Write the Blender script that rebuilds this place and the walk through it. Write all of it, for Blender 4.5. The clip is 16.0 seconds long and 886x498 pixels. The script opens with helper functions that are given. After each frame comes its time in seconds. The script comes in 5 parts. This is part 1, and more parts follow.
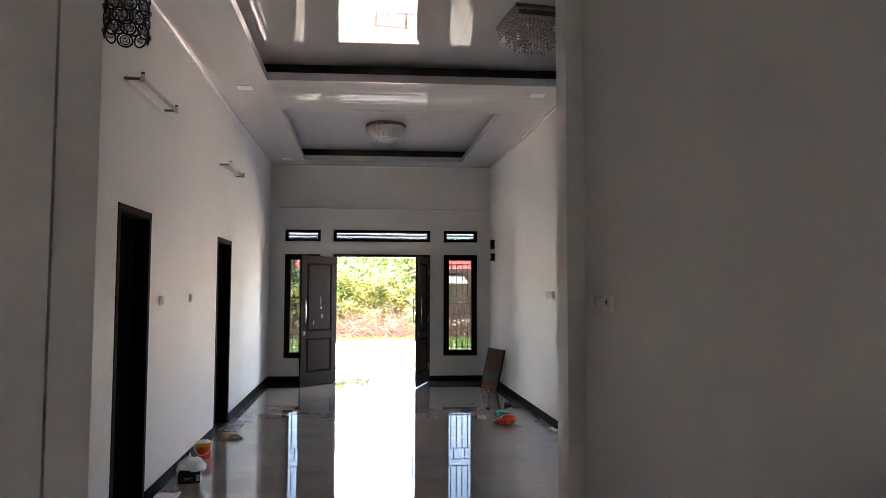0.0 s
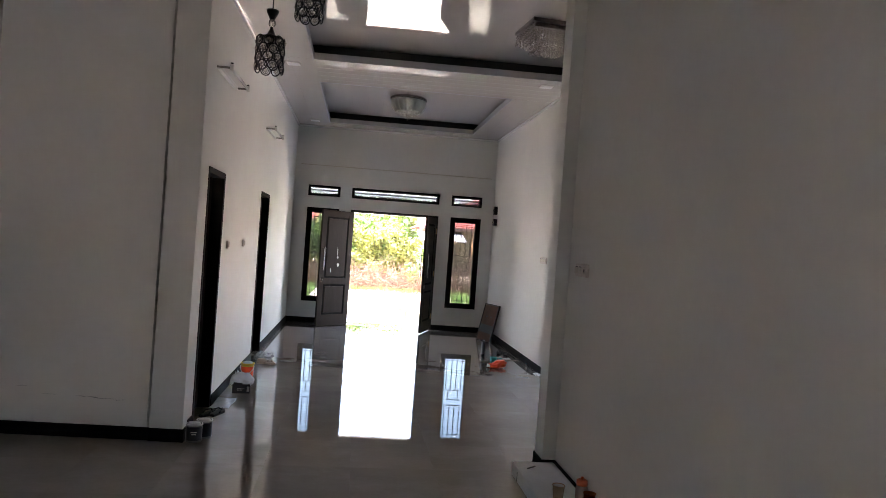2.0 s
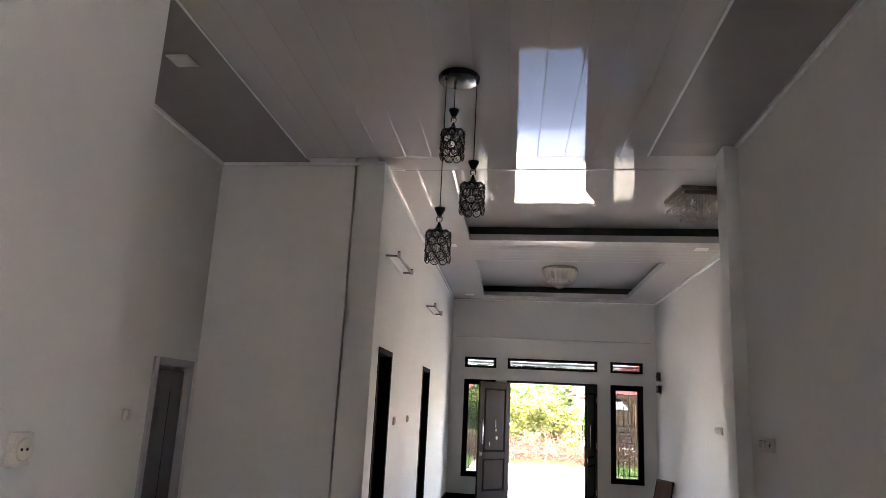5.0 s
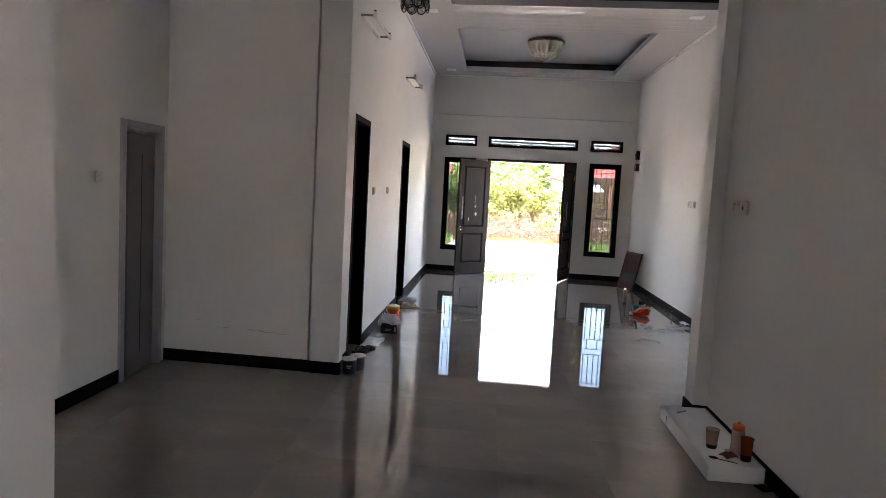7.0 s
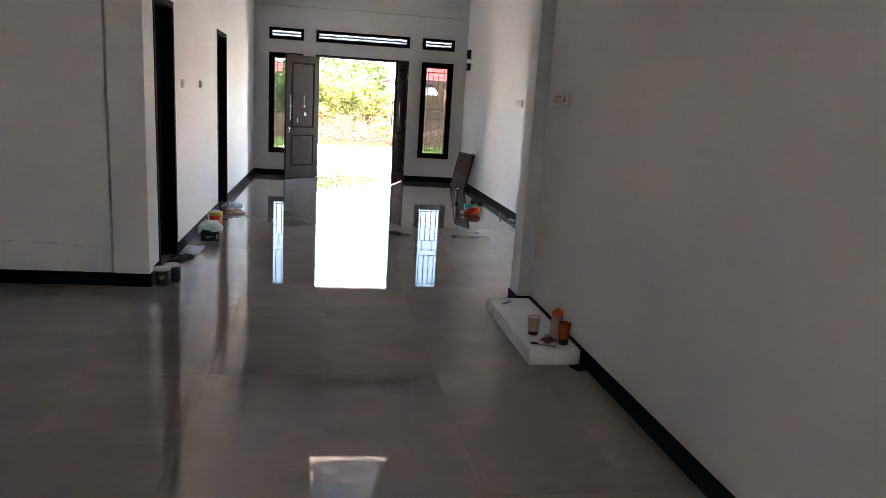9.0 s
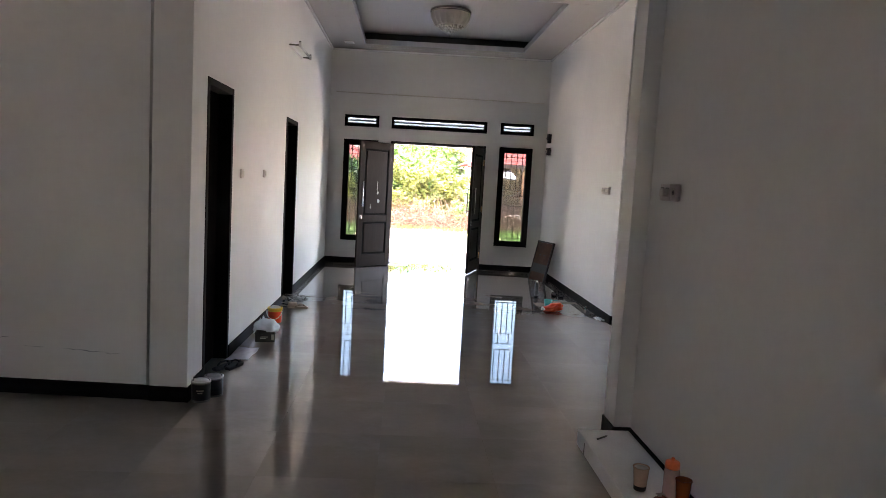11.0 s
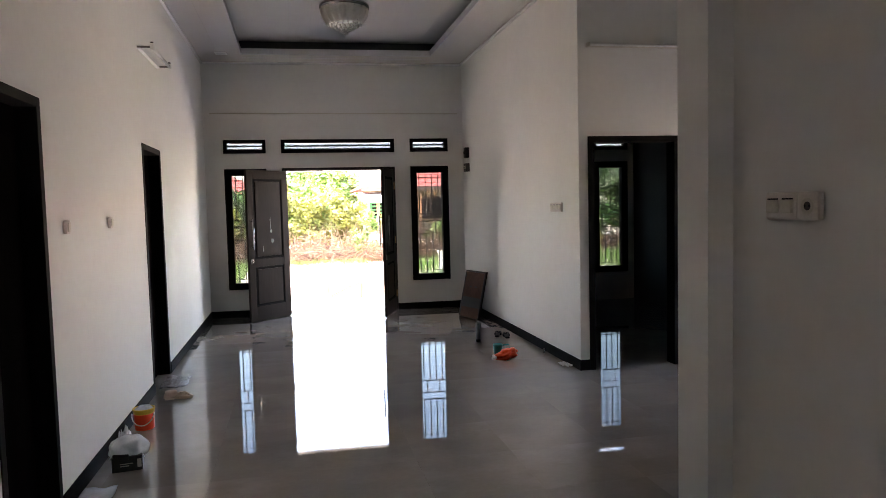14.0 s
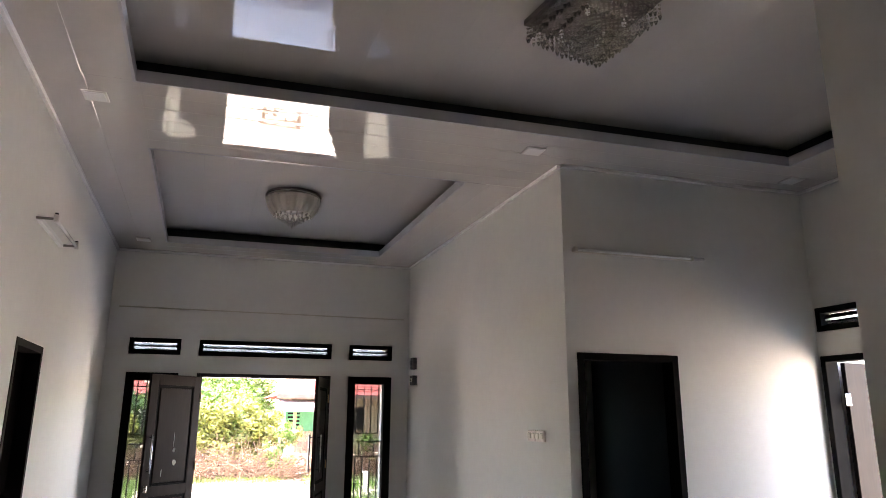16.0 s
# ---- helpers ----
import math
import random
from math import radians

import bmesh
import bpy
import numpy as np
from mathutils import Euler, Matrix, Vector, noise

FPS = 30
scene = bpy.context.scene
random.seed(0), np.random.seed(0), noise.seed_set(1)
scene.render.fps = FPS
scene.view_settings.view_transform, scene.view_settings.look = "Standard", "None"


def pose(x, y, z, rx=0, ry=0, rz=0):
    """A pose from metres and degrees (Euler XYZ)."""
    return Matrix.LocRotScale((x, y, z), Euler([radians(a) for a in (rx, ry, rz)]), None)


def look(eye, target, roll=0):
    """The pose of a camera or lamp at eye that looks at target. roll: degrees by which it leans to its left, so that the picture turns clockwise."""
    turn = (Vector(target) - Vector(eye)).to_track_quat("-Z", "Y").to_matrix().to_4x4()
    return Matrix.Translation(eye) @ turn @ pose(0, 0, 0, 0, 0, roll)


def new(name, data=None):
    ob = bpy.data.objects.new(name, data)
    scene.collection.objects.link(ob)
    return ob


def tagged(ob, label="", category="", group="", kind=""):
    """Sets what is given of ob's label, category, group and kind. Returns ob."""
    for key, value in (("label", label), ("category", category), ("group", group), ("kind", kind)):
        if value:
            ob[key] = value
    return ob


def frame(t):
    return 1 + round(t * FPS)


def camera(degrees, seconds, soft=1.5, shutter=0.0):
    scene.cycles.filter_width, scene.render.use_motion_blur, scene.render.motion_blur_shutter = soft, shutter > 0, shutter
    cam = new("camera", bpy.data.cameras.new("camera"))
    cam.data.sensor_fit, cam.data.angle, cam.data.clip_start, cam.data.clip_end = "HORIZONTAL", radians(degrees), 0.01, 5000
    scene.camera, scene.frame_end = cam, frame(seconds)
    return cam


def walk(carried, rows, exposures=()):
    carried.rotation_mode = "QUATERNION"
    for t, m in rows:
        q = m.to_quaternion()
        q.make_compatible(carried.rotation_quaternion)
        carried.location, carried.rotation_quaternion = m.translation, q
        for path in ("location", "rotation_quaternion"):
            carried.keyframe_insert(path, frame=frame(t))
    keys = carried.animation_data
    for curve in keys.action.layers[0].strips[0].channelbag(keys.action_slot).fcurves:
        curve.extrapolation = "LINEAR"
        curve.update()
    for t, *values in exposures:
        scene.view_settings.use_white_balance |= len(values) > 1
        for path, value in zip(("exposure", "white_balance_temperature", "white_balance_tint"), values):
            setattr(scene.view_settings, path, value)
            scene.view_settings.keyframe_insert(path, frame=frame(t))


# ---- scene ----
cam = camera(66.2, 16.0, soft=0.8)
PATH = [
    (0, (1.554, -11.718, 1.58), (1.79, -9.736, 1.695), 0.2),
    (0.5, (1.397, -11.965, 1.621), (1.859, -10.02, 1.542), -0.2),
    (1, (1.299, -12.368, 1.545), (1.954, -10.486, 1.38), 2.6),
    (1.5, (1.237, -12.685, 1.572), (1.511, -10.708, 1.452), 3.7),
    (2, (1.235, -12.889, 1.623), (1.485, -10.905, 1.61), 4.1),
    (2.5, (1.246, -12.968, 1.623), (1.47, -11.0, 1.894), 2.7),
    (3, (1.221, -12.997, 1.677), (1.414, -11.074, 2.192), 1.3),
    (5.5, (1.155, -13.028, 1.659), (0.903, -11.081, 2.039), 3.1),
    (6, (1.161, -12.965, 1.623), (0.935, -10.985, 1.789), 2.6),
    (6.5, (1.149, -12.894, 1.573), (0.946, -10.905, 1.531), 3.2),
    (7, (1.168, -12.888, 1.527), (1.037, -10.9, 1.353), 3.1),
    (7.5, (1.189, -12.869, 1.487), (1.157, -10.888, 1.214), 3.6),
    (8, (1.216, -12.787, 1.453), (1.348, -10.828, 1.074), 5.8),
    (8.5, (1.257, -12.757, 1.443), (1.504, -10.817, 1.021), 4.8),
    (9, (1.271, -12.696, 1.446), (1.619, -10.772, 1.028), 3.6),
    (9.5, (1.278, -12.595, 1.458), (1.654, -10.661, 1.11), 2.9),
    (10, (1.37, -12.417, 1.481), (1.493, -10.437, 1.221), 3.6),
    (12.5, (1.373, -11.183, 1.511), (1.54, -9.198, 1.333), 1.6),
    (13, (1.334, -10.937, 1.507), (1.607, -8.964, 1.33), 0.6),
    (13.5, (1.301, -10.566, 1.516), (1.495, -8.586, 1.314), -0.6),
    (14, (1.22, -10.25, 1.539), (1.644, -8.3, 1.414), -1.4),
    (14.5, (1.182, -9.961, 1.572), (1.644, -8.015, 1.61), -2.1),
    (15, (1.182, -9.69, 1.636), (1.623, -7.762, 1.928), -0.2),
    (15.5, (1.124, -9.397, 1.67), (1.71, -7.529, 2.078), -1.2),
    (16, (1.128, -9.115, 1.66), (1.766, -7.281, 2.136), 0.4),
]
walk(cam, [(t, look(eye, target, roll)) for t, eye, target, roll in PATH],
     [(0, 4.85, 7300, 23), (1, 4.75, 7300, 23), (1.5, 4.9, 7300, 23), (3, 5.0, 7350, 23), (5.5, 5.15, 7250, 23), (7, 5.15, 7300, 23), (9, 5.3, 7250, 23),
      (10, 5.2, 7250, 23), (12.5, 4.95, 7500, 23), (14.5, 4.85, 7700, 23), (16, 4.7, 7500, 23)])

# ---- world, sun ----
SUN_ELEV, SUN_TURN = radians(58), radians(250)
world = bpy.data.worlds.new("sky")
scene.world = world
world.use_nodes = True
wn = world.node_tree
sky = wn.nodes.new("ShaderNodeTexSky")
sky.sky_type = "NISHITA"
sky.sun_disc = False
sky.sun_elevation, sky.sun_rotation = SUN_ELEV, SUN_TURN
wn.links.new(sky.outputs[0], wn.nodes["Background"].inputs[0])
wn.nodes["Background"].inputs[1].default_value = 0.14
sun = new("sun", bpy.data.lights.new("sun", "SUN"))
sun.data.energy, sun.data.angle, sun.data.color = 3.6, radians(0.5), (1.0, 0.96, 0.90)
away = Vector((math.sin(SUN_TURN) * math.cos(SUN_ELEV), math.cos(SUN_TURN) * math.cos(SUN_ELEV), math.sin(SUN_ELEV)))
sun.matrix_world = look(away * 60, (0, 0, 0))

# ---- materials ----


def mat(name, color, rough=0.6, metal=0.0, var=0.12, scale=6.0, bump=0.0, bump_scale=60.0, fine=0.05,
        coat=0.0, coat_rough=0.08, transmission=0.0, alpha=1.0, per_piece=0.0, stain=None, stain_scale=1.2, stain_amount=0.5,
        spec=0.5, ior=1.45, stretch=(1, 1, 1)):
    """A node material whose colour varies at two scales, with fine relief and optional stains."""
    m = bpy.data.materials.new(name)
    m.use_nodes = True
    nt = m.node_tree
    N, L = nt.nodes, nt.links
    b = N["Principled BSDF"]
    co = N.new("ShaderNodeTexCoord")
    mp = N.new("ShaderNodeMapping")
    mp.inputs["Scale"].default_value = stretch
    L.new(co.outputs["Object"], mp.inputs[0])
    if per_piece:
        which = N.new("ShaderNodeObjectInfo")
        far = N.new("ShaderNodeMath")
        far.operation = "MULTIPLY"
        far.inputs[1].default_value = 70.0
        L.new(which.outputs["Random"], far.inputs[0])
        L.new(far.outputs[0], mp.inputs["Location"])
    n1 = N.new("ShaderNodeTexNoise")
    n1.inputs["Scale"].default_value, n1.inputs["Detail"].default_value = scale, 5
    n2 = N.new("ShaderNodeTexNoise")
    n2.inputs["Scale"].default_value, n2.inputs["Detail"].default_value = scale * 14, 3
    L.new(mp.outputs[0], n1.inputs[0])
    L.new(mp.outputs[0], n2.inputs[0])
    r1 = N.new("ShaderNodeMapRange")
    r1.inputs[1].default_value, r1.inputs[2].default_value = 0.3, 0.7
    r1.inputs[3].default_value, r1.inputs[4].default_value = 1 - var, 1 + var
    L.new(n1.outputs[0], r1.inputs[0])
    r2 = N.new("ShaderNodeMapRange")
    r2.inputs[1].default_value, r2.inputs[2].default_value = 0.3, 0.7
    r2.inputs[3].default_value, r2.inputs[4].default_value = 1 - fine, 1 + fine
    L.new(n2.outputs[0], r2.inputs[0])
    mul = N.new("ShaderNodeMath")
    mul.operation = "MULTIPLY"
    L.new(r1.outputs[0], mul.inputs[0])
    L.new(r2.outputs[0], mul.inputs[1])
    last = mul.outputs[0]
    if per_piece:
        oi = N.new("ShaderNodeObjectInfo")
        r3 = N.new("ShaderNodeMapRange")
        r3.inputs[3].default_value, r3.inputs[4].default_value = 1 - per_piece, 1 + per_piece
        L.new(oi.outputs["Random"], r3.inputs[0])
        m3 = N.new("ShaderNodeMath")
        m3.operation = "MULTIPLY"
        L.new(last, m3.inputs[0])
        L.new(r3.outputs[0], m3.inputs[1])
        last = m3.outputs[0]
    sc = N.new("ShaderNodeVectorMath")
    sc.operation = "SCALE"
    sc.inputs[0].default_value = color
    L.new(last, sc.inputs["Scale"])
    out = sc.outputs[0]
    if stain:
        n3 = N.new("ShaderNodeTexNoise")
        n3.inputs["Scale"].default_value, n3.inputs["Detail"].default_value = stain_scale, 8
        n3.inputs["Roughness"].default_value = 0.65
        L.new(mp.outputs[0], n3.inputs[0])
        r4 = N.new("ShaderNodeMapRange")
        r4.inputs[1].default_value, r4.inputs[2].default_value = 0.52, 0.72
        r4.inputs[4].default_value = stain_amount
        L.new(n3.outputs[0], r4.inputs[0])
        mx = N.new("ShaderNodeMix")
        mx.data_type = "RGBA"
        L.new(r4.outputs[0], mx.inputs[0])
        L.new(out, mx.inputs[6])
        mx.inputs[7].default_value = (*stain, 1)
        out = mx.outputs[2]
    L.new(out, b.inputs["Base Color"])
    b.inputs["Roughness"].default_value, b.inputs["Metallic"].default_value = rough, metal
    b.inputs["Coat Weight"].default_value = coat
    b.inputs["Coat Roughness"].default_value = coat_rough
    b.inputs["Transmission Weight"].default_value = transmission
    b.inputs["Alpha"].default_value = alpha
    b.inputs["IOR"].default_value = ior
    b.inputs["Specular IOR Level"].default_value = spec
    if bump:
        n4 = N.new("ShaderNodeTexNoise")
        n4.inputs["Scale"].default_value, n4.inputs["Detail"].default_value = bump_scale, 4
        L.new(mp.outputs[0], n4.inputs[0])
        bp = N.new("ShaderNodeBump")
        bp.inputs["Strength"].default_value, bp.inputs["Distance"].default_value = bump, 0.004
        L.new(n4.outputs[0], bp.inputs["Height"])
        L.new(bp.outputs[0], b.inputs["Normal"])
    return m


M_wall = mat("white_wall_paint", (0.775, 0.767, 0.73), 0.62, var=0.025, scale=1.1, bump=0.25, bump_scale=34, fine=0.012,
             stain=(0.6, 0.6, 0.59), stain_scale=0.9, stain_amount=0.16)
M_ceil = mat("glossy_pvc_panel", (0.56, 0.53, 0.50), 0.025, var=0.015, scale=0.7, fine=0.008, bump=0.006, bump_scale=2.0, ior=1.62)
# darker copy of the panel; the border's dim reflection is put into its colour
M_ceil_dim = mat("glossy_pvc_panel_darkened", (0.30, 0.285, 0.27), 0.03, var=0.015, scale=0.7, fine=0.008, bump=0.006, bump_scale=2.0, ior=1.55)
M_fascia = mat("grey_pvc_trim", (0.5, 0.49, 0.51), 0.25, var=0.03, fine=0.01)
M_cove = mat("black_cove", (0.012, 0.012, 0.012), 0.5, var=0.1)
M_cornice = mat("white_plastic_trim", (0.85, 0.84, 0.83), 0.25, var=0.02)
M_tile = mat("polished_floor_tile", (0.27, 0.233, 0.2), 0.015, var=0.10, scale=2.2, fine=0.03, per_piece=0.04, stretch=(0.85, 1.15, 1),
             stain=(0.38, 0.345, 0.31), stain_scale=1.9, stain_amount=0.45, ior=1.85)
M_grout = mat("grey_grout", (0.22, 0.20, 0.18), 0.6)
M_base = mat("black_skirting_tile", (0.008, 0.0075, 0.0075), 0.6, var=0.25, scale=4, per_piece=0.15, spec=0.02)
M_dark = mat("dark_brown_wood", (0.016, 0.011, 0.009), 0.4, var=0.35, scale=5, fine=0.15, stretch=(1, 1, 0.12), bump=0.1, bump_scale=30)
M_frame = mat("black_stained_wood", (0.006, 0.0055, 0.005), 0.7, var=0.3, scale=5, fine=0.1, stretch=(1, 1, 0.15), spec=0.06)
M_leaf = mat("dark_brown_door_wood", (0.02, 0.013, 0.010), 0.5, var=0.15, scale=4, fine=0.14, stretch=(1, 1, 0.08), bump=0.06, bump_scale=40, spec=0.13)
M_iron = mat("black_iron", (0.02, 0.02, 0.02), 0.45, metal=0.6)
M_chrome = mat("chrome", (0.75, 0.75, 0.74), 0.12, metal=1.0, var=0.05)
M_brass = mat("worn_brass", (0.55, 0.36, 0.18), 0.3, metal=1.0, var=0.1)


def pane_glass(name, tint):
    """Thin film-tinted glass: tinted see-through with a Fresnel gloss."""
    m = bpy.data.materials.new(name)
    m.use_nodes = True
    nt = m.node_tree
    nt.nodes.remove(nt.nodes["Principled BSDF"])
    tr = nt.nodes.new("ShaderNodeBsdfTransparent")
    tr.inputs[0].default_value = (*tint, 1)
    gl = nt.nodes.new("ShaderNodeBsdfGlossy")
    gl.inputs["Roughness"].default_value = 0.02
    fr = nt.nodes.new("ShaderNodeFresnel")
    fr.inputs[0].default_value = 1.45
    mx = nt.nodes.new("ShaderNodeMixShader")
    nt.links.new(fr.outputs[0], mx.inputs[0])
    nt.links.new(tr.outputs[0], mx.inputs[1])
    nt.links.new(gl.outputs[0], mx.inputs[2])
    nt.links.new(mx.outputs[0], nt.nodes["Material Output"].inputs[0])
    return m


M_glass = pane_glass("tinted_window_glass", (0.38, 0.40, 0.40))
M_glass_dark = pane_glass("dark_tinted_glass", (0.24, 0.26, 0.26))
M_frost = pane_glass("louvre_glass", (0.34, 0.36, 0.38))
M_white = mat("white_plastic", (0.64, 0.62, 0.58), 0.35, var=0.04)
M_cream = mat("cream_plastic", (0.62, 0.58, 0.50), 0.4, var=0.05)
M_ground = mat("pale_dry_soil", (0.62, 0.55, 0.455), 0.9, var=0.14, scale=1.5, fine=0.12, bump=0.6, bump_scale=20)
M_porch = mat("porch_tile", (0.78, 0.78, 0.78), 0.2, var=0.05, scale=3)
M_outwall = mat("outer_render", (0.66, 0.65, 0.62), 0.8, var=0.06, bump=0.3)
M_canopy = mat("grey_unpainted_board", (0.17, 0.16, 0.15), 0.8, var=0.1)
M_cement = mat("grey_cement", (0.33, 0.32, 0.30), 0.85, var=0.12, scale=2)
M_roof = mat("roof_sheet", (0.35, 0.35, 0.36), 0.5, var=0.1)

# ---- building helpers ----
K = 0.05          # the cross walls lean back to the right by this slope


def bent(x, y):
    """The place on the ground of a plan point: cross walls are not quite square to the long walls."""
    return y - K * x


def mesh_of(bm, name, material):
    me = bpy.data.meshes.new(name)
    bm.normal_update()
    bm.to_mesh(me)
    bm.free()
    if material:
        me.materials.append(material)
    return me


def part(name, bm, material, parent=None, label=""):
    ob = new(name, mesh_of(bm, name, material))
    if parent is not None:
        ob.parent = parent
    if label:
        ob["label"] = label
    return ob


def thing(name, x, y, z, label, category, group="", turn=0.0):
    e = new(name)
    e.empty_display_size = 0.1
    e.matrix_world = pose(x, y, z, 0, 0, turn)
    return tagged(e, label, category, group)


def add_box(bm, x0, x1, y0, y1, z0, z1, skew=False, bevel=0.0, m=None):
    """A box in a bmesh, with plan skew and rounded edges if wanted."""
    vs = [bm.verts.new((x, bent(x, y) if skew else y, z)) for z in (z0, z1) for y in (y0, y1) for x in (x0, x1)]
    fs = [bm.faces.new([vs[i] for i in q]) for q in ((0, 2, 3, 1), (4, 5, 7, 6), (0, 1, 5, 4), (2, 6, 7, 3), (0, 4, 6, 2), (1, 3, 7, 5))]
    if bevel:
        es = list({e for f in fs for e in f.edges})
        got = bmesh.ops.bevel(bm, geom=es, offset=bevel, segments=2, profile=0.6, affect="EDGES")
        vs = list({v for f in got["faces"] for v in f.verts} | {v for v in vs if v.is_valid})
    if m is not None:
        bmesh.ops.transform(bm, matrix=m, verts=[v for v in vs if v.is_valid])
    return vs


def box(x0, x1, y0, y1, z0, z1, skew=False, bevel=0.0, m=None):
    bm = bmesh.new()
    add_box(bm, x0, x1, y0, y1, z0, z1, skew, bevel, m)
    return bm


def add_tube(bm, a, b, r0, r1=None, n=10, caps=True):
    a, b = Vector(a), Vector(b)
    r1 = r0 if r1 is None else r1
    q = (b - a).to_track_quat("Z", "Y").to_matrix()
    rings = []
    for c, r in ((a, r0), (b, r1)):
        rings.append([bm.verts.new(c + q @ Vector((r * math.cos(i * math.tau / n), r * math.sin(i * math.tau / n), 0))) for i in range(n)])
    for i in range(n):
        f = bm.faces.new((rings[0][i], rings[0][(i + 1) % n], rings[1][(i + 1) % n], rings[1][i]))
        f.smooth = True
    if caps:
        bm.faces.new(rings[0][::-1])
        bm.faces.new(rings[1])


def tube(a, b, r0, r1=None, n=10):
    bm = bmesh.new()
    add_tube(bm, a, b, r0, r1, n)
    return bm


def add_lathe(bm, rows, n=24, at=(0, 0, 0), closed=False):
    """Turned shape from rows of (radius, height)."""
    rings = []
    for r, z in rows:
        rings.append([bm.verts.new((at[0] + r * math.cos(i * math.tau / n), at[1] + r * math.sin(i * math.tau / n), at[2] + z)) for i in range(n)])
    for p, q in zip(rings, rings[1:]):
        for i in range(n):
            f = bm.faces.new((p[i], p[(i + 1) % n], q[(i + 1) % n], q[i]))
            f.smooth = True
    if closed:
        bm.faces.new(rings[0][::-1])
        bm.faces.new(rings[-1])


def lathe(rows, n=24, at=(0, 0, 0), closed=False):
    bm = bmesh.new()
    add_lathe(bm, rows, n, at, closed)
    return bm


def add_ring(bm, centre, axis, major, minor, n=12, k=6):
    q = Vector(axis).to_track_quat("Z", "Y").to_matrix()
    rows = []
    for i in range(n):
        a = i * math.tau / n
        row = []
        for j in range(k):
            b = j * math.tau / k
            v = Vector(((major + minor * math.cos(b)) * math.cos(a), (major + minor * math.cos(b)) * math.sin(a), minor * math.sin(b)))
            row.append(bm.verts.new(Vector(centre) + q @ v))
        rows.append(row)
    for i in range(n):
        for j in range(k):
            f = bm.faces.new((rows[i][j], rows[(i + 1) % n][j], rows[(i + 1) % n][(j + 1) % k], rows[i][(j + 1) % k]))
            f.smooth = True


def pierced(name, u0, u1, z0, z1, holes, place, material, thick):
    """A wall with openings. place(u, d, z) gives the point at u along it and d into its thickness."""
    us = sorted({u0, u1, *[v for h in holes for v in h[:2]]})
    zs = sorted({z0, z1, *[v for h in holes for v in h[2:]]})

    def solid(i, j):
        if not (0 <= i < len(us) - 1 and 0 <= j < len(zs) - 1):
            return False
        u, z = (us[i] + us[i + 1]) / 2, (zs[j] + zs[j + 1]) / 2
        return not any(h[0] < u < h[1] and h[2] < z < h[3] for h in holes)

    bm = bmesh.new()
    made = {}

    def v(i, d, j):
        if (i, d, j) not in made:
            made[i, d, j] = bm.verts.new(place(us[i], thick * d, zs[j]))
        return made[i, d, j]

    for i in range(len(us) - 1):
        for j in range(len(zs) - 1):
            if not solid(i, j):
                continue
            bm.faces.new((v(i, 0, j), v(i + 1, 0, j), v(i + 1, 0, j + 1), v(i, 0, j + 1)))
            bm.faces.new((v(i, 1, j), v(i, 1, j + 1), v(i + 1, 1, j + 1), v(i + 1, 1, j)))
            if not solid(i - 1, j):
                bm.faces.new((v(i, 0, j), v(i, 0, j + 1), v(i, 1, j + 1), v(i, 1, j)))
            if not solid(i + 1, j):
                bm.faces.new((v(i + 1, 0, j), v(i + 1, 1, j), v(i + 1, 1, j + 1), v(i + 1, 0, j + 1)))
            if not solid(i, j - 1):
                bm.faces.new((v(i, 0, j), v(i, 1, j), v(i + 1, 1, j), v(i + 1, 0, j)))
            if not solid(i, j + 1):
                bm.faces.new((v(i, 0, j + 1), v(i + 1, 0, j + 1), v(i + 1, 1, j + 1), v(i, 1, j + 1)))
    bmesh.ops.recalc_face_normals(bm, faces=bm.faces)
    return tagged(part(name, bm, material), kind="structure")


def cross_wall(name, y, x0, x1, holes=(), thick=0.14, z0=-0.1, z1=4.05, label="white painted plaster wall"):
    w = pierced(name, x0, x1, z0, z1, holes, lambda u, d, z: (u, bent(u, y + d), z), M_wall, thick)
    return tagged(w, label, "wall")


def long_wall(name, x, y0, y1, holes=(), thick=0.14, z0=-0.1, z1=4.05, label="white painted plaster wall"):
    w = pierced(name, y0, y1, z0, z1, holes, lambda u, d, z: (x + d, u, z), M_wall, thick)
    return tagged(w, label, "wall")


# ---- plan ----
H = 3.66
XS, XC, XN, XL = 6.14, 3.75, 2.79, -1.46
YC, YP = -4.29, -7.585      # faces of the two cross walls
BACK = -14.6
XR = 6.50                   # outer wall of the corner room
FRONT_HOLES = [(0.262, 0.853, 0.40, 2.146), (1.068, 2.711, 0.0, 2.15), (2.944, 3.518, 0.435, 2.15),
               (0.262, 0.853, 2.366, 2.562), (1.068, 2.711, 2.366, 2.562), (2.944, 3.518, 2.366, 2.562),
               (5.82, 6.39, 0.44, 2.18), (5.82, 6.39, 2.366, 2.562)]
cross_wall("wall_front", 0.0, -3.6, 6.9, FRONT_HOLES, 0.15, label="white painted front wall with openings")
DOOR_A, DOOR_B = (-7.18, -6.486), (-4.153, -3.364)
long_wall("wall_left", 0.0, -7.54, 0.0, [(*DOOR_A, -0.1, 2.125), (*DOOR_B, -0.1, 2.13)], -0.14)
cross_wall("wall_left_return", YP, -3.6, -0.236, thick=0.14)
cross_wall("wall_left_infill", YP + 0.06, -0.236, -0.14, thick=0.07)
tagged(part("pilaster_left", box(-0.215, 0.03, YP - 0.012, YP + 0.12, -0.1, 4.0, True, 0.004), M_wall), "white plastered pilaster at wall end", "pilaster", kind="structure")
DOOR_D = (-8.22, -7.60)
